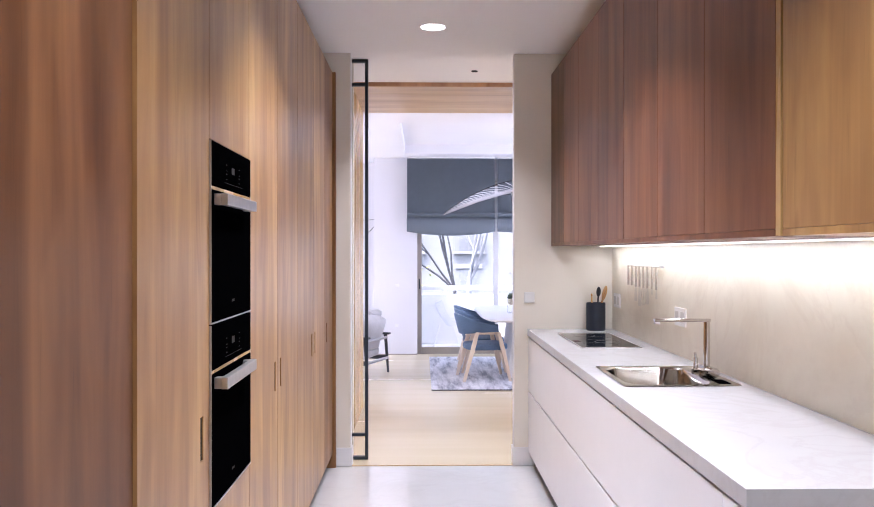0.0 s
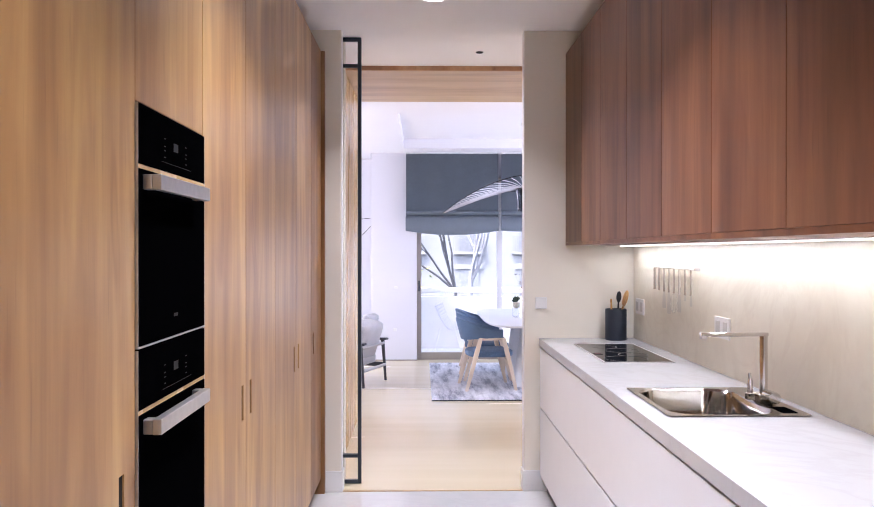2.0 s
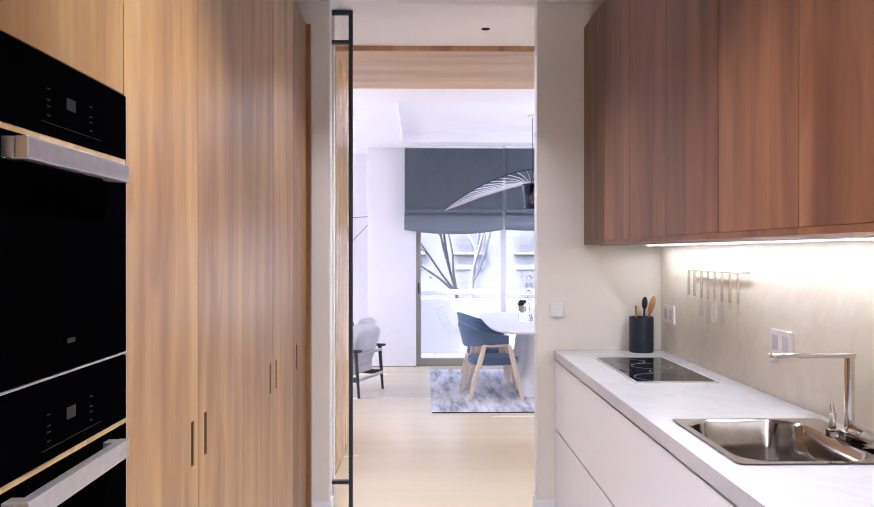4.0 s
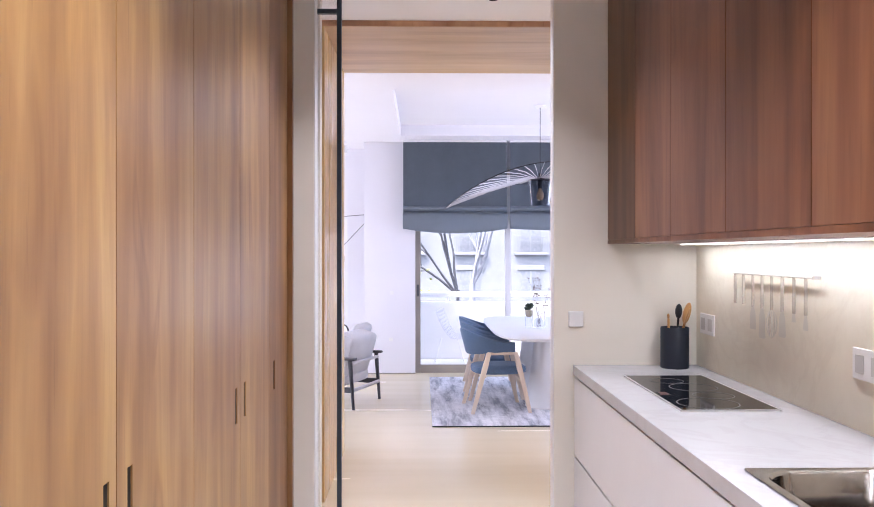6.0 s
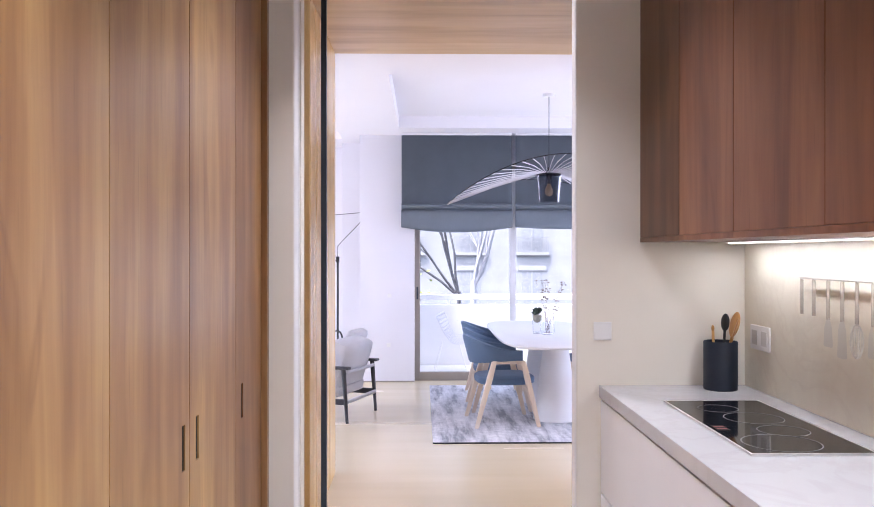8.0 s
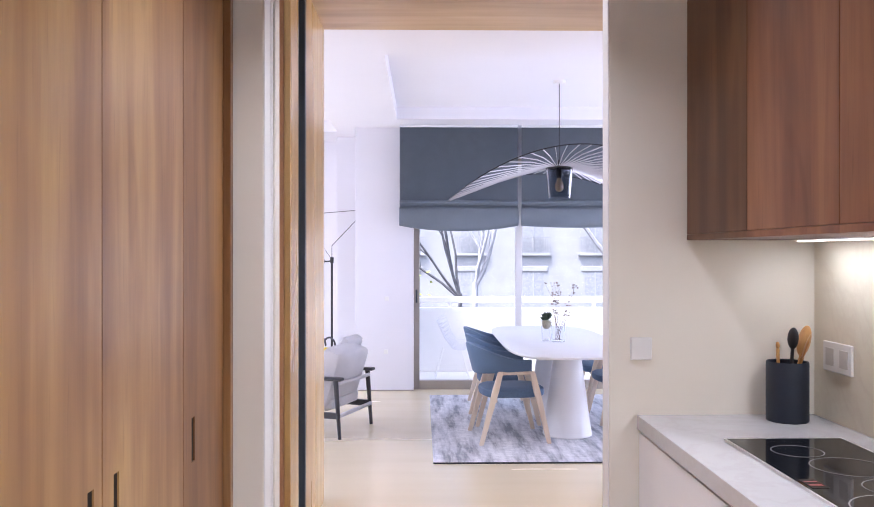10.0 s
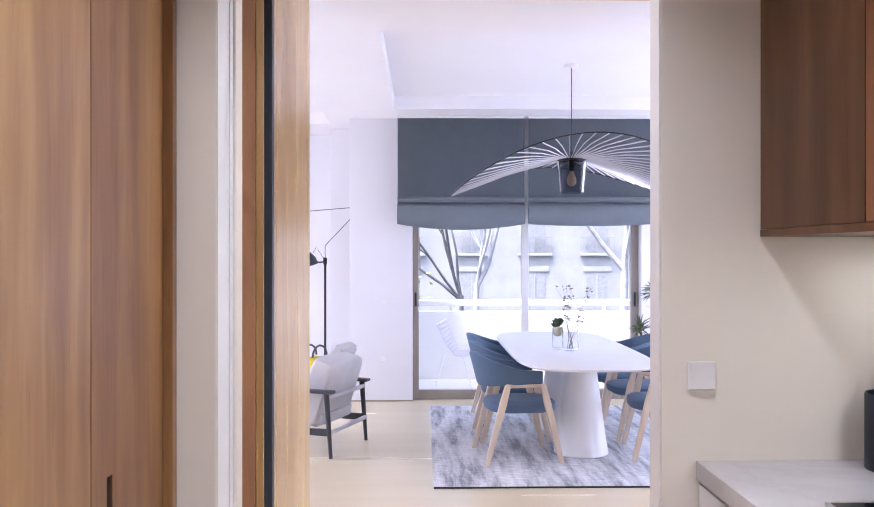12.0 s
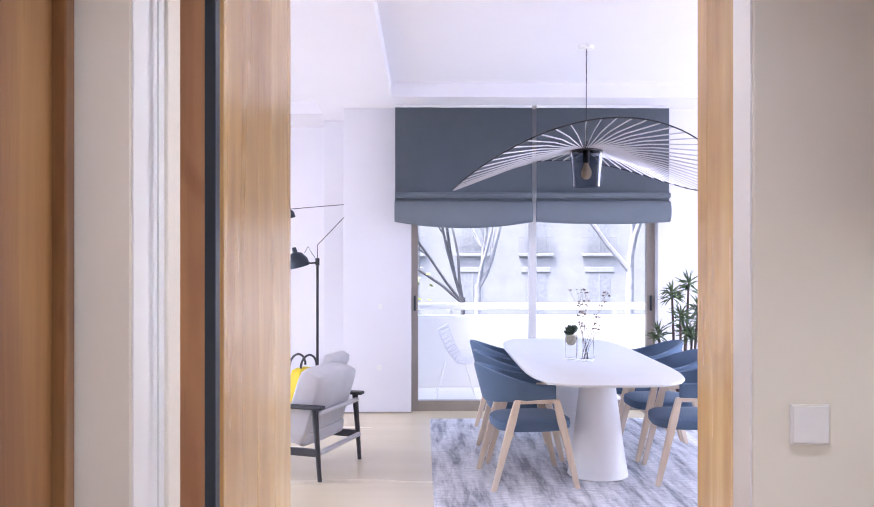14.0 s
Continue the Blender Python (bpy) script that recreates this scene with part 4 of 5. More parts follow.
# chairs
def dining_chair(m):
    """Faces +x. Curved felt shell over a bent rail, upholstered seat, four splayed legs."""
    ch = thing("dining_chair", "slate-blue upholstered armchair with pale ash legs", "chair", m, "chairs round the table")
    n = 36
    path = []
    for i in range(n + 1):
        s = i / n * 2 - 1
        a = s * radians(118)
        path.append((s, -0.02 - 0.245 * math.cos(a) if abs(a) < math.pi / 2 else -0.02 + 0.30 * (abs(a) - math.pi / 2) * 0.95, 0.255 * math.sin(a) if abs(a) < math.pi / 2 else math.copysign(0.255 - 0.01 * (abs(a) - math.pi / 2), a)))
    bm = B()
    outer = []
    for s, x, y in path:
        rise = max(0.0, math.cos(s * math.pi / 2)) ** 2.3
        low = 0.547 - 0.035 * rise
        high = 0.632 + 0.112 * rise
        lean = 0.060 * rise
        d = Vector((x + 0.02, y)).normalized() if abs(s) < 0.76 else Vector((0, math.copysign(1, y)))
        th = 0.017
        col = []
        for zf, inset in ((0, 0.6), (0.06, 1.0), (0.5, 1.0), (0.94, 1.0), (1.0, 0.55)):
            z = low + (high - low) * zf
            off = lean * zf
            px, py = x + d.x * off, y + d.y * off * 0.6
            col.append((bm.verts.new((px + d.x * th * inset, py + d.y * th * inset, z)), bm.verts.new((px - d.x * th * inset, py - d.y * th * inset, z))))
        outer.append(col)
    for a, b in zip(outer, outer[1:]):
        for j in range(4):
            bm.faces.new((a[j][0], a[j + 1][0], b[j + 1][0], b[j][0]))
            bm.faces.new((a[j][1], b[j][1], b[j + 1][1], a[j + 1][1]))
        bm.faces.new((a[0][0], b[0][0], b[0][1], a[0][1]))
        bm.faces.new((a[4][0], a[4][1], b[4][1], b[4][0]))
    for col, rev in ((outer[0], 0), (outer[-1], 1)):
        for j in range(4):
            bm.faces.new((col[j][0], col[j][1], col[j + 1][1], col[j + 1][0]))
    part("backrest", bm, BLUE, ch, smooth=True)
    bm = B()
    lv = [(0.90, 0.338), (0.985, 0.348), (1.0, 0.372), (0.985, 0.396), (0.90, 0.408), (0.5, 0.413)]
    loops = [[bm.verts.new((x * f + 0.015, y * f, z)) for x, y in superellipse(0.245, 0.225, 3.4, 40)] for f, z in lv]
    for a, b in zip(loops, loops[1:]):
        for k in range(40):
            bm.faces.new((a[k], a[(k + 1) % 40], b[(k + 1) % 40], b[k]))
    bm.faces.new(loops[0])
    bm.faces.new(loops[-1])
    part("seat", bm, BLUE, ch, smooth=True)
    for sx, sy in ((1, 1), (1, -1), (-1, 1), (-1, -1)):
        bm = B()
        a = Vector((0.255 if sx > 0 else -0.265, sy * 0.262, 0.0))
        b = Vector((0.125 if sx > 0 else -0.115, sy * 0.250, 0.545))
        quads = []
        for p, hw in ((a, 0.016), (a.lerp(b, 0.75), 0.024), (b, 0.019)):
            quads.append([bm.verts.new(p + Vector((ox * hw, oy * hw * 0.8, 0))) for ox, oy in ((-1, -1), (1, -1), (1, 1), (-1, 1))])
        for p, q in zip(quads, quads[1:]):
            for k in range(4):
                bm.faces.new((p[k], p[(k + 1) % 4], q[(k + 1) % 4], q[k]))
        bm.faces.new(quads[0])
        bm.faces.new(quads[-1])
        bmesh.ops.bevel(bm, geom=bm.edges[:], offset=0.004, segments=2, affect="EDGES")
        part("leg", bm, ASH, ch, smooth=True)
    for sy in (1, -1):
        part("arm_rail", box(B(), -0.13, 0.140, sy * 0.250 - 0.012, sy * 0.250 + 0.012, 0.520, 0.546, 0.005), ASH, ch)
    for x in (-0.15, 0.17):
        part("seat_rail", box(B(), x - 0.012, x + 0.012, -0.245, 0.245, 0.314, 0.339, 0.004), ASH, ch)
    return ch


first = dining_chair(pose(0.735, 9.43, 0.012, 0, 0, 6))
for x, y, rz in ((0.765, 10.09, 3), (0.785, 10.75, 1), (1.80, 9.47, 174), (1.80, 10.10, 181), (1.80, 10.72, 178)):
    copy_thing(first, pose(x, y, 0.012, 0, 0, rz))

# pendant
pend = thing("pendant_lamp", "wide wire-brimmed pendant lamp with smoked shade", "pendant", pose(1.20, 9.85, 0), "")
HUB = 2.16
RIB = plain("grey_satin_ribbon", (0.55, 0.54, 0.56), 0.3, 0.3, vary=0.05)


def brim(a, r=0.92):
    return (r * math.cos(a), r * math.sin(a) * 0.98, HUB - 0.112 - 0.165 * math.cos(2 * (a - 0.03)) - 0.022 * math.sin(a))


part("rim", tube(B(), [brim(2 * math.pi * k / 96) for k in range(97)], 0.0045, 6, False), BLACK_METAL, pend, "thin black rim", True)
for k in range(64):
    a = 2 * math.pi * k / 64
    e = Vector(brim(a + 0.10))
    s = Vector((0.10 * math.cos(a), 0.10 * math.sin(a), HUB))
    mid = s.lerp(e, 0.5) + Vector((0, 0, 0.015))
    bm = B()
    w = Vector((-math.sin(a), math.cos(a), 0))
    rows = [[bm.verts.new(p + w * 0.0018 + Vector((0, 0, zz))) for zz in (0.004, -0.004)] + [bm.verts.new(p - w * 0.0018 + Vector((0, 0, zz))) for zz in (-0.004, 0.004)] for p in (s, mid, e)]
    for p, q in zip(rows, rows[1:]):
        for j in range(4):
            bm.faces.new((p[j], p[(j + 1) % 4], q[(j + 1) % 4], q[j]))
    part("rib", bm, RIB, pend)
part("hub_ring", lathe(B(), [(0.095, HUB - 0.012), (0.112, HUB - 0.012), (0.114, HUB + 0.006), (0.10, HUB + 0.014), (0.02, HUB + 0.02), (0.012, HUB + 0.06)], sides=32), BLACK_METAL, pend, smooth=True)
part("shade", lathe(B(), [(0.112, HUB - 0.012), (0.092, HUB - 0.255), (0.088, HUB - 0.255), (0.108, HUB - 0.014)], sides=36), SMOKE_GLASS, pend, "smoked glass cylinder shade", True)
part("socket", lathe(B(), [(0, HUB), (0.024, HUB), (0.024, HUB - 0.09), (0, HUB - 0.09)], sides=20), BLACK_METAL, pend, smooth=True)
part("bulb", lathe(B(), [(0.014, HUB - 0.09), (0.022, HUB - 0.11), (0.038, HUB - 0.15), (0.036, HUB - 0.18), (0.02, HUB - 0.2), (0, HUB - 0.205)], sides=24), BULB_GLOW, pend, "amber glass bulb", True)
part("cable", tube(B(), [(0, 0, HUB + 0.06), (0, 0, COFFER)], 0.003, 6), BLACK_METAL, pend)
part("canopy", lathe(B(), [(0, COFFER - 0.025), (0.05, COFFER - 0.025), (0.055, COFFER - 0.001), (0, COFFER - 0.001)], sides=24), TRIM, pend, "small white ceiling rose", True)

# vase and branch
vase = thing("glass_vase", "clear glass vase with water on the table", "vase", pose(1.163, 9.70, 0.725))
v = part("vessel", lathe(B(), [(0, 0.001), (0.055, 0.001), (0.062, 0.02), (0.058, 0.13), (0.06, 0.16), (0.056, 0.16), (0.054, 0.13), (0.057, 0.02), (0, 0.012)], sides=32), VASE_GLASS, vase, smooth=True)
v.visible_shadow = False
br = thing("flower_branch", "thin dark branch with small sparse blossoms", "branch", pose(1.163, 9.70, 0.74))
random.seed(4)
bm, bl = B(), B()
for k in range(9):
    a = random.uniform(-0.30, 0.55)
    pts = [Vector((0.02 * math.sin(k), 0.02 * math.cos(k), 0.0))]
    for j in range(1, 7):
        pts.append(Vector((0.055 * j * math.sin(a) + random.uniform(-0.012, 0.012), random.uniform(-0.1, 0.1) * j / 6, 0.075 * j * (0.75 + 0.25 * math.cos(a)))))
    tube(bm, pts, [0.0016] * 3 + [0.0009] * 4, 5)
    for j in range(3, 7):
        for q in range(2):
            c = pts[j] + Vector([random.uniform(-0.02, 0.02) for _ in range(3)])
            bmesh.ops.create_icosphere(bl, subdivisions=1, radius=random.uniform(0.005, 0.011), matrix=Matrix.Translation(c) @ Matrix.Diagonal((1, 1, 0.6, 1)))
part("twigs", bm, TWIG, br)
part("blossoms", bl, TWIG, br)
sg = thing("potted_succulent", "small dark green succulent in a glass", "plant", pose(1.082, 9.78, 0.725))
part("pot", lathe(B(), [(0, 0.001), (0.036, 0.001), (0.042, 0.17), (0.039, 0.17), (0.034, 0.012), (0, 0.012)], sides=28), VASE_GLASS, sg, smooth=True)
bm = B()
for k in range(26):
    a, e = random.uniform(0, 6.28), random.uniform(0.2, 1.3)
    d = Vector((math.cos(a) * math.cos(e), math.sin(a) * math.cos(e), math.sin(e)))
    tube(bm, [Vector((0, 0, 0.17)), Vector((0, 0, 0.17)) + d * 0.04, Vector((0, 0, 0.17)) + d * 0.07], [0.008, 0.013, 0.002], 6)
part("leaves", bm, LEAF_DARK, sg, smooth=True)
part("root_plug", lathe(B(), [(0, 0.095), (0.02, 0.10), (0.035, 0.12), (0.037, 0.165), (0, 0.172)], sides=20), plain("dry_moss", (0.52, 0.48, 0.36), 0.9, vary=0.3, scale=40), sg, "dry moss in the glass", True)

# tall plant in the corner
pl = thing("dracaena_plant", "tall spiky-leaved dracaena in a grey pot", "plant", pose(2.20, 10.95, 0))
part("pot", lathe(B(), [(0, 0.001), (0.13, 0.001), (0.16, 0.30), (0.15, 0.30), (0.14, 0.26), (0, 0.26)], sides=32), POT, pl, smooth=True)
random.seed(9)
for cx, cy, h in ((-0.07, 0.0, 1.225), (0.085, 0.05, 1.295), (-0.02, -0.06, 1.04), (0.136, -0.04, 1.11), (0.05, 0.02, 0.925), (-0.17, 0.05, 0.88), (0.09, -0.03, 0.885), (0.2, 0.0, 0.98)):
    part("stem", tube(B(), [(cx * 0.3, cy * 0.3, 0.26), (cx * 0.8, cy, h * 0.6), (cx, cy, h - 0.10)], [0.014, 0.011, 0.009], 8), TWIG, pl, smooth=True)
    bm = B()
    for k in range(46):
        a, e = random.uniform(0, 6.28), random.uniform(-0.5, 1.35)
        d = Vector((math.cos(a) * math.cos(e), math.sin(a) * math.cos(e), math.sin(e)))
        ln = random.uniform(0.10, 0.155)
        w = d.cross(Vector((0, 0, 1))).normalized() * 0.0065
        o = Vector((cx, cy, h - 0.11 + random.uniform(-0.05, 0.03)))
        p1, p2 = o + d * ln * 0.55, o + d * ln + Vector((0, 0, -0.02))
        q = [bm.verts.new(c) for c in (o - w, o + w, p1 + w * 1.2, p2, p1 - w * 1.2)]
        bm.faces.new(q)
    part("leaf_rosette", bm, LEAF, pl)

# lounge armchair, seen from behind
arm = thing("lounge_armchair", "pale grey cushioned armchair with black wooden frame", "armchair", pose(-0.80, 9.82, 0, 0, 0, 160))
# faces local +x; rear legs at local x = -0.34
for sy in (-1, 1):
    part("rear_leg", tube(B(), [(-0.345, sy * 0.305, 0.0), (-0.31, sy * 0.305, 0.455)], [0.014, 0.021], 10), BLACK_WOOD, arm, smooth=True)
    part("front_leg", tube(B(), [(0.36, sy * 0.305, 0.0), (0.33, sy * 0.305, 0.455)], [0.014, 0.021], 10), BLACK_WOOD, arm, smooth=True)
    part("armrest", box(B(), -0.37, 0.40, sy * 0.305 - 0.035, sy * 0.305 + 0.035, 0.455, 0.478, 0.009), BLACK_WOOD, arm)
    part("side_rail", box(B(), -0.32, 0.34, sy * 0.305 - 0.012, sy * 0.305 + 0.012, 0.155, 0.205, 0.005), BLACK_WOOD, arm)
part("cross_rail", tube(B(), [(-0.325, -0.30, 0.420), (-0.325, 0.30, 0.420)], 0.016, 10), GREY_CLOTH, arm, "pale wrapped rear rail", True)
part("cross_rail", tube(B(), [(-0.340, -0.30, 0.178), (-0.340, 0.30, 0.178)], 0.017, 10), GREY_CLOTH, arm, "pale wrapped rear rail", True)
part("cross_rail", tube(B(), [(0.33, -0.30, 0.19), (0.33, 0.30, 0.19)], 0.019, 10), BLACK_WOOD, arm, smooth=True)


def cushion(w, d, h, m, pinch=0.35):
    bm = B()
    bmesh.ops.create_cube(bm, size=2.0)
    bmesh.ops.subdivide_edges(bm, edges=bm.edges[:], cuts=7, use_grid_fill=True)
    for v in bm.verts:
        x, y, z = v.co
        k = 9.0
        r = (abs(x) ** k + abs(y) ** k + abs(z) ** k) ** (1 / k)
        s = 1.0 / r
        puff = 1 - pinch * max(abs(x), abs(y)) ** 4
        v.co = Vector((x * s * w / 2, y * s * d / 2, z * s * h / 2 * puff))
    bmesh.ops.transform(bm, matrix=m, verts=bm.verts[:])
    return bm


part("seat_cushion", cushion(0.60, 0.54, 0.15, pose(0.03, 0, 0.285, 0, -6, 0)), GREY_CLOTH, arm, smooth=True)
part("back_cushion", cushion(0.50, 0.56, 0.21, pose(-0.195, 0, 0.445, 0, 72, 0), 0.12), GREY_CLOTH, arm, smooth=True)
part("head_pillow", cushion(0.20, 0.30, 0.12, pose(-0.150, -0.270, 0.650, 0, 60, 0), 0.4), GREY_CLOTH, arm, "small grey head pillow", True)

bag = thing("tote_bag", "bright yellow tote bag with dark round handles", "bag", pose(-0.775, 10.04, 0.365, 0, 0, 60))
part("pouch", cushion(0.20, 0.11, 0.27, pose(0, 0, 0.14), 0.3), YELLOW, bag, smooth=True)
for y in (-0.05, 0.05):
    part("handle", tube(B(), [(0.09 * math.cos(a), y, 0.28 + 0.085 * math.sin(a)) for a in (math.pi * k / 12 for k in range(13))], 0.008, 8), BLACK_WOOD, bag, "dark curved handle", True)

# three-arm floor lamp
fl = thing("floor_lamp", "black floor lamp with jointed wire arms", "lamp", pose(-0.928, 12.05, 0))
part("base", lathe(B(), [(0, 0.001), (0.15, 0.001), (0.15, 0.012), (0.02, 0.02), (0, 0.02)], sides=32), BLACK_METAL, fl, smooth=True)
part("pole", tube(B(), [(0, 0, 0.02), (0, 0, 1.39)], 0.0125, 12), BLACK_METAL, fl, smooth=True)
part("joint", lathe(B(), [(0, 1.33), (0.020, 1.332), (0.020, 1.40), (0, 1.405)], sides=16), BLACK_METAL, fl, smooth=True)
part("upper_arm", tube(B(), [(0, 0, 1.39), (0, 0, 1.526), (0.30, 0.03, 1.845), (0.305, 0.03, 1.918), (-0.245, 0.0, 1.870), (-0.50, 0, 1.875)], 0.0036, 8), BLACK_METAL, fl, smooth=True)
part("lower_arm", tube(B(), [(0, 0, 1.36), (-0.06, -0.02, 1.353), (-0.12, -0.03, 1.37)], 0.008, 8), BLACK_METAL, fl, smooth=True)
part("wire", tube(B(), [(-0.01, 0, 1.39), (-0.06, -0.02, 1.463), (-0.085, -0.02, 1.512), (-0.12, -0.03, 1.45)], 0.003, 6), BLACK_METAL, fl)


def cone_shade(x, y, z, s):
    bm = B()
    lathe(bm, [(0.0, 0.125), (0.016, 0.122), (0.018, 0.085), (0.05, 0.07), (0.085, 0.02), (0.09, -0.03), (0.087, -0.03), (0.08, 0.015), (0.045, 0.06), (0, 0.07)], sides=28)
    bmesh.ops.transform(bm, matrix=pose(x, y, z, 8, -12, 0) @ Matrix.Scale(s, 4), verts=bm.verts[:])
    return bm


part("shade", cone_shade(-0.185, -0.03, 1.358, 1.22), DARK_METAL, fl, "black funnel shade", True)
part("shade", cone_shade(-0.30, 0.0, 1.805, 0.98), DARK_METAL, fl, "black funnel shade", True)

# small fittings on the white wall
for x, z, nm in ((-0.32, 0.412, "wall_outlet"), (-0.31, 0.968, "wall_thermostat")):
    o = thing(nm, "small white wall plate on the pier", "socket", pose(x, WIN_Y, z))
    part("plate", box(B(), -0.022, 0.022, -0.008, 0, -0.022, 0.022, 0.003), PLASTIC, o)

# ---- outdoors ----
setting("balcony_floor", box(B(), -0.29, 6.0, WIN_Y + 0.30, 13.45, -0.16, -0.02), STONE, "pale balcony floor")
par = thing("balcony_parapet", "white balcony parapet with pale top rail", "parapet", kind="structure")
part("panel", box(B(), -4.0, 6.0, 13.2, 13.32, -0.02, 0.768, 0.006), PARAPET, par)
part("rail", box(B(), -4.0, 6.0, 13.21, 13.29, 0.828, 0.902, 0.01), PARAPET, par)
for x in (-3.2, -1.4, 0.4, 2.2, 4.0):
    part("post", box(B(), x - 0.02, x + 0.02, 13.23, 13.27, 0.768, 0.828), PARAPET, par)

# wire chair on the balcony
wc = thing("wire_chair", "white wire shell chair on the balcony", "chair", pose(0.41, 12.66, -0.02, 0, 0, 180))
bm = B()


PROFILE = ((0.0, 0.25, 0.375), (0.30, 0.11, 0.325), (0.50, 0.01, 0.345), (0.72, -0.085, 0.47), (1.0, -0.182, 0.68))


def shell(u, v):
    # u across -1..1, v from the front edge of the seat up the reclined back 0..1
    for (v0, y0, z0), (v1, y1, z1) in zip(PROFILE, PROFILE[1:]):
        if v <= v1:
            f = (v - v0) / (v1 - v0)
            break
    y, z = y0 + (y1 - y0) * f, z0 + (z1 - z0) * f
    return (-(y + 0.11 * u * u * v), 0.25 * u * (1 - 0.15 * v), z + 0.12 * u * u * (1 - 0.6 * v))


for k in range(17):
    u = k / 8 - 1
    tube(bm, [shell(u, j / 14) for j in range(15)], 0.0045 if k in (0, 16) else 0.0028, 5)
for k in range(17):
    v = k / 16
    tube(bm, [shell(j / 6 - 1, v) for j in range(13)], 0.0045 if k in (0, 16) else 0.0028, 5)
part("shell", bm, WIRE_WHITE, wc)
for sx, sy in ((0.2, 0.2), (0.2, -0.2), (-0.2, 0.2), (-0.2, -0.2)):
    part("leg", tube(B(), [(sx, sy, 0.0), (sx * 0.5, sy * 0.5, 0.36)], 0.004, 8), PARAPET, wc, smooth=True)

# street, opposite house, bare trees
STREET = -3.2
setting("ground", box(B(), -400, 400, 13.5, 600, STREET - 0.3, STREET), ASPHALT, "grey street ground")
hs = thing("apartment_building", "pale stone apartment house with tall balcony windows", "building", pose(3.0, 52.0, STREET))
part("wall", box(B(), -22, 22, 0, 10, 0, 16.2), FACADE, hs)
part("cornice", box(B(), -22.3, 22.3, -0.35, 0.0, 15.9, 16.6, 0.05), FACADE_TRIM, hs)
part("roof", box(B(), -21.8, 21.8, 0.4, 9.6, 16.2, 17.9, 0.6), GREY_GAP, hs, "dark mansard roof")
for fl_i in range(4):
    for c in range(11):
        x, z = -18.5 + 3.7 * c, 1.0 + 3.7 * fl_i
        wdw = part("window", box(B(), x - 0.62, x + 0.62, -0.03, 0.05, z, z + 2.5), FAR_GLASS, hs)
        part("frame", box(B(), x - 0.04, x + 0.04, -0.06, -0.031, z, z + 2.5), FACADE_TRIM, wdw)
        part("surround", box(B(), x - 0.85, x + 0.85, -0.07, -0.001, z + 2.55, z + 2.85, 0.03), FACADE_TRIM, wdw)
        if fl_i:
            part("balcony", box(B(), x - 1.0, x + 1.0, -0.20, -0.002, z - 0.22, z - 0.05, 0.02), FACADE_TRIM, wdw)
            bmx = B()
            for q in range(15):
                bx = x - 0.98 + 0.14 * q
                box(bmx, bx - 0.012, bx + 0.012, -0.19, -0.17, z - 0.05, z + 0.85)
            box(bmx, x - 1.0, x + 1.0, -0.20, -0.16, z + 0.85, z + 0.9)
            part("railing", bmx, FAR_RAIL, wdw)


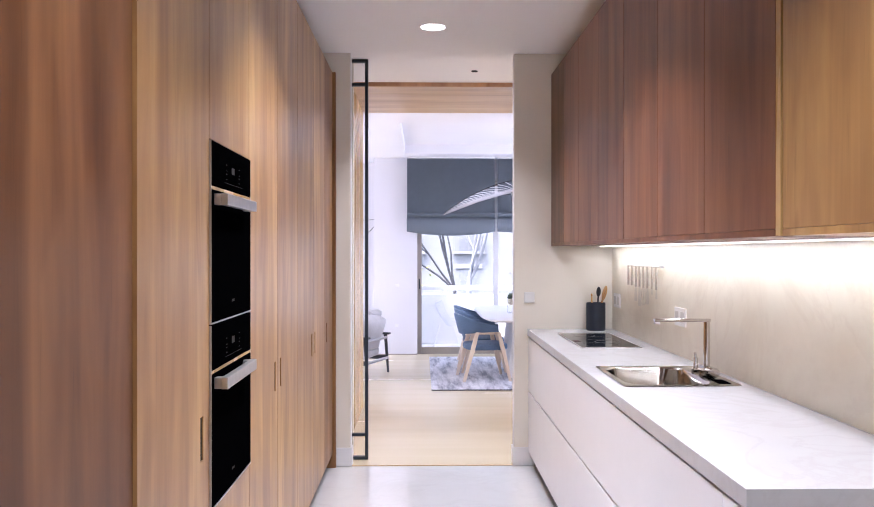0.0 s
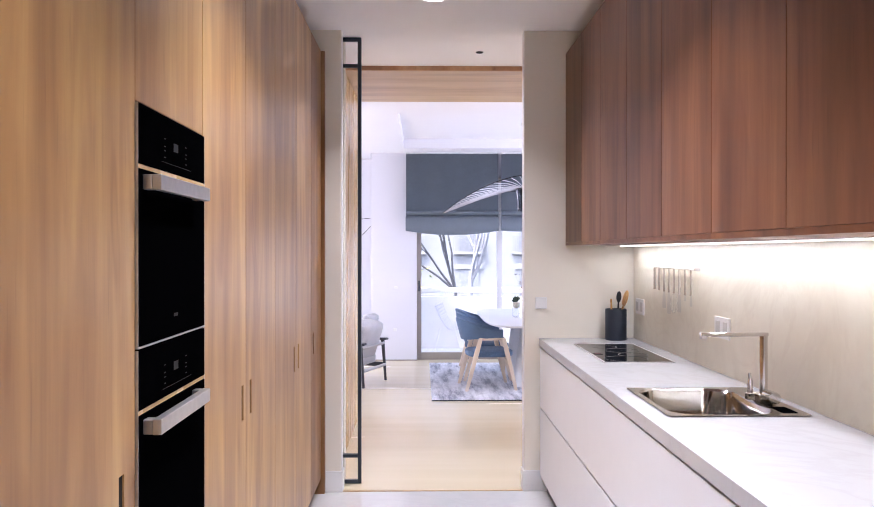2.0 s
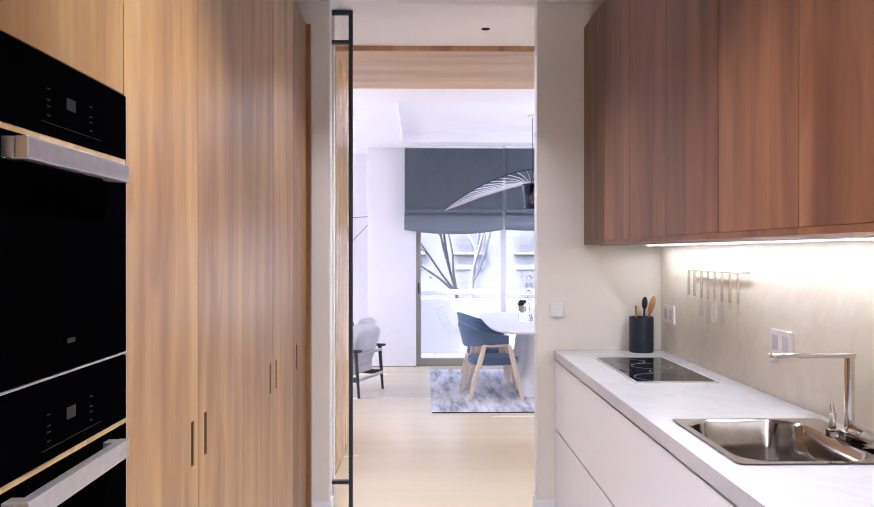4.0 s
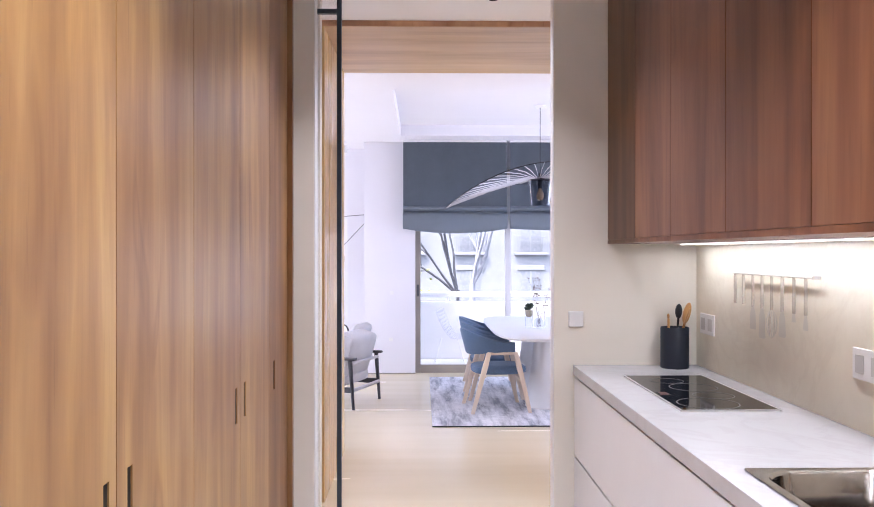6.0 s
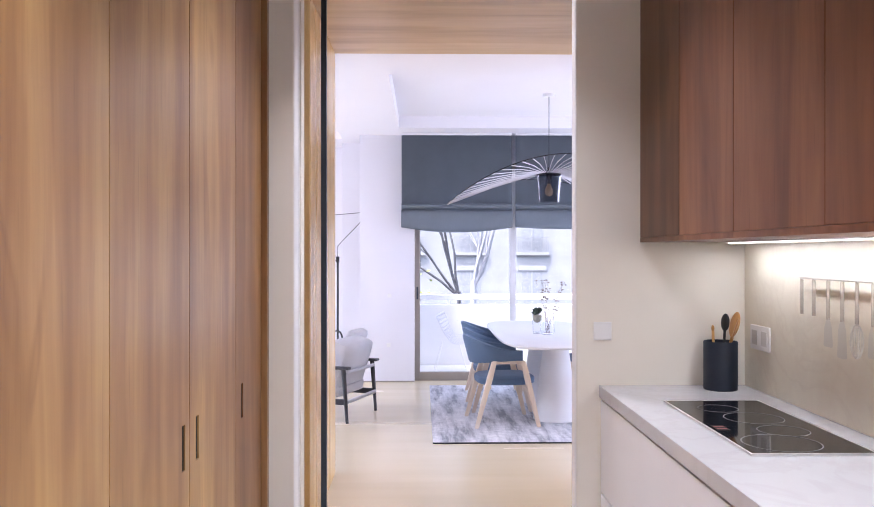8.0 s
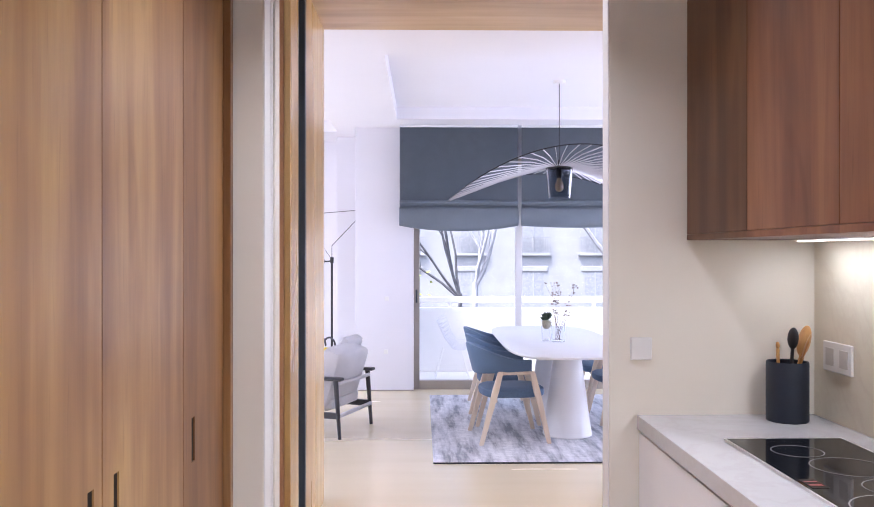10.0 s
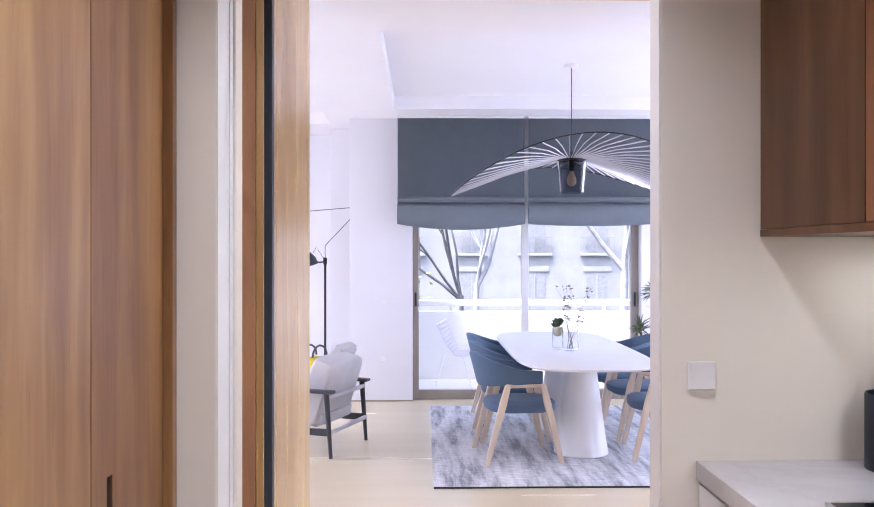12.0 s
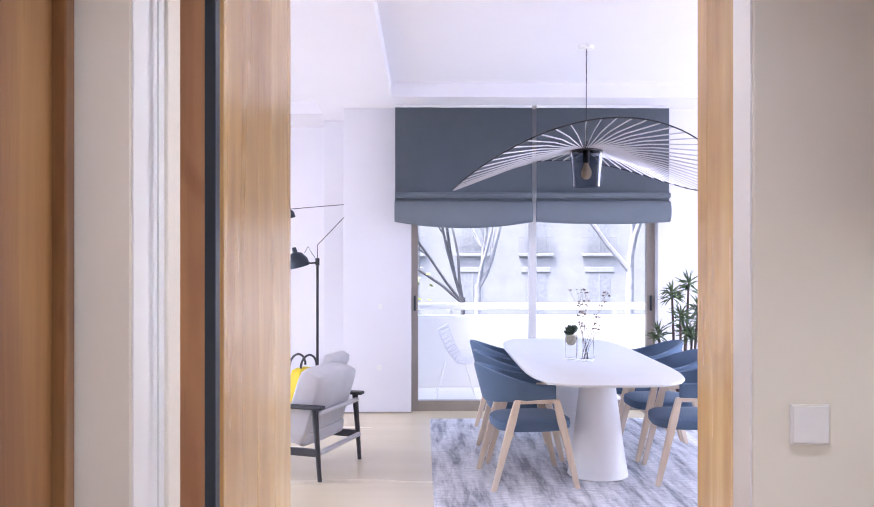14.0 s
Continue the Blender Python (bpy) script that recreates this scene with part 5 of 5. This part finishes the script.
def bare_tree(x, y, fork, angles, radius, seed, mat):
    """A trunk that forks into fanned limbs (angles from upright, degrees, across the street) with side twigs."""
    tr = thing("bare_tree", "leafless street tree with forking grey limbs", "tree", pose(x, y, STREET), "street trees")
    rnd = random.Random(seed)
    part("trunk", tube(B(), [(0, 0, 0), (0.04, 0.03, fork * 0.4), (-0.02, 0, fork * 0.75), (0, 0, fork + 0.1)],
                       [radius * 2.2, radius * 1.8, radius * 1.55, radius * 1.3], 12), mat, tr, smooth=True)
    tw = B()

    def grow(base, d, length, r, depth):
        pts, p, n = [base], base.copy(), 7
        for _ in range(n):
            d = (d + Vector([rnd.uniform(-0.17, 0.17) for _ in range(3)]) + Vector((0, 0, 0.05))).normalized()
            p = p + d * (length / n)
            pts.append(p.copy())
        tube(tw, pts, [r * (1 - 0.6 * i / n) for i in range(n + 1)], 7 if depth < 1 else 5)
        if depth < 4:
            for k in range(6 if depth == 0 else 3):
                q = pts[rnd.randint(2, n)]
                turn = Vector([rnd.uniform(-1, 1), rnd.uniform(-0.7, 0.7), rnd.uniform(-0.2, 0.6)])
                grow(q, (d + turn * 0.60).normalized(), length * rnd.uniform(0.40, 0.62), r * 0.46, depth + 1)

    for ang in angles:
        d = Vector((math.sin(radians(ang)), rnd.uniform(-0.12, 0.12), math.cos(radians(ang)))).normalized()
        grow(Vector((0, 0, fork)), d, rnd.uniform(2.6, 3.4), radius * rnd.uniform(0.8, 1.15), 0)
    part("crown", tw, mat, tr, "bare forking branches", True)


bare_tree(0.72, 17.2, 3.85, (-46, -34, -22, -9, 1), 0.027, 3, BARK)
bare_tree(1.42, 24.0, 3.8, (3, 20, 28), 0.055, 8, BARK_HAZY)
bare_tree(5.15, 24.2, 4.2, (-42, 1, 9), 0.068, 11, BARK_HAZY)
bare_tree(-3.4, 24.0, 3.9, (-20, 5, 24), 0.068, 5, BARK_HAZY)

# young street shrub with yellow-green leaves, beside the window's edge
sh = thing("street_shrub", "young shrub with sparse yellow-green leaves", "shrub", pose(-0.16, 15.6, STREET))
rnd = random.Random(2)
part("stem", tube(B(), [(0, 0, 0), (0.03, 0, 2.2), (-0.02, 0.02, 4.6)], [0.03, 0.02, 0.008], 7), BARK, sh, smooth=True)
bm = B()
for k in range(150):
    o = Vector((rnd.gauss(0, 0.16), rnd.gauss(0, 0.16), rnd.choice((3.75, 4.25)) + rnd.gauss(0, 0.12)))
    a = rnd.uniform(0, 6.28)
    u = Vector((math.cos(a), math.sin(a), rnd.uniform(-0.6, 0.6))).normalized() * 0.045
    w = u.orthogonal().normalized() * 0.02
    bm.faces.new([bm.verts.new(o + p) for p in (-u, w, u, -w)])
part("leaves", bm, plain("yellow_green_leaf", (0.30, 0.34, 0.05), 0.5, vary=0.3, scale=20), sh)
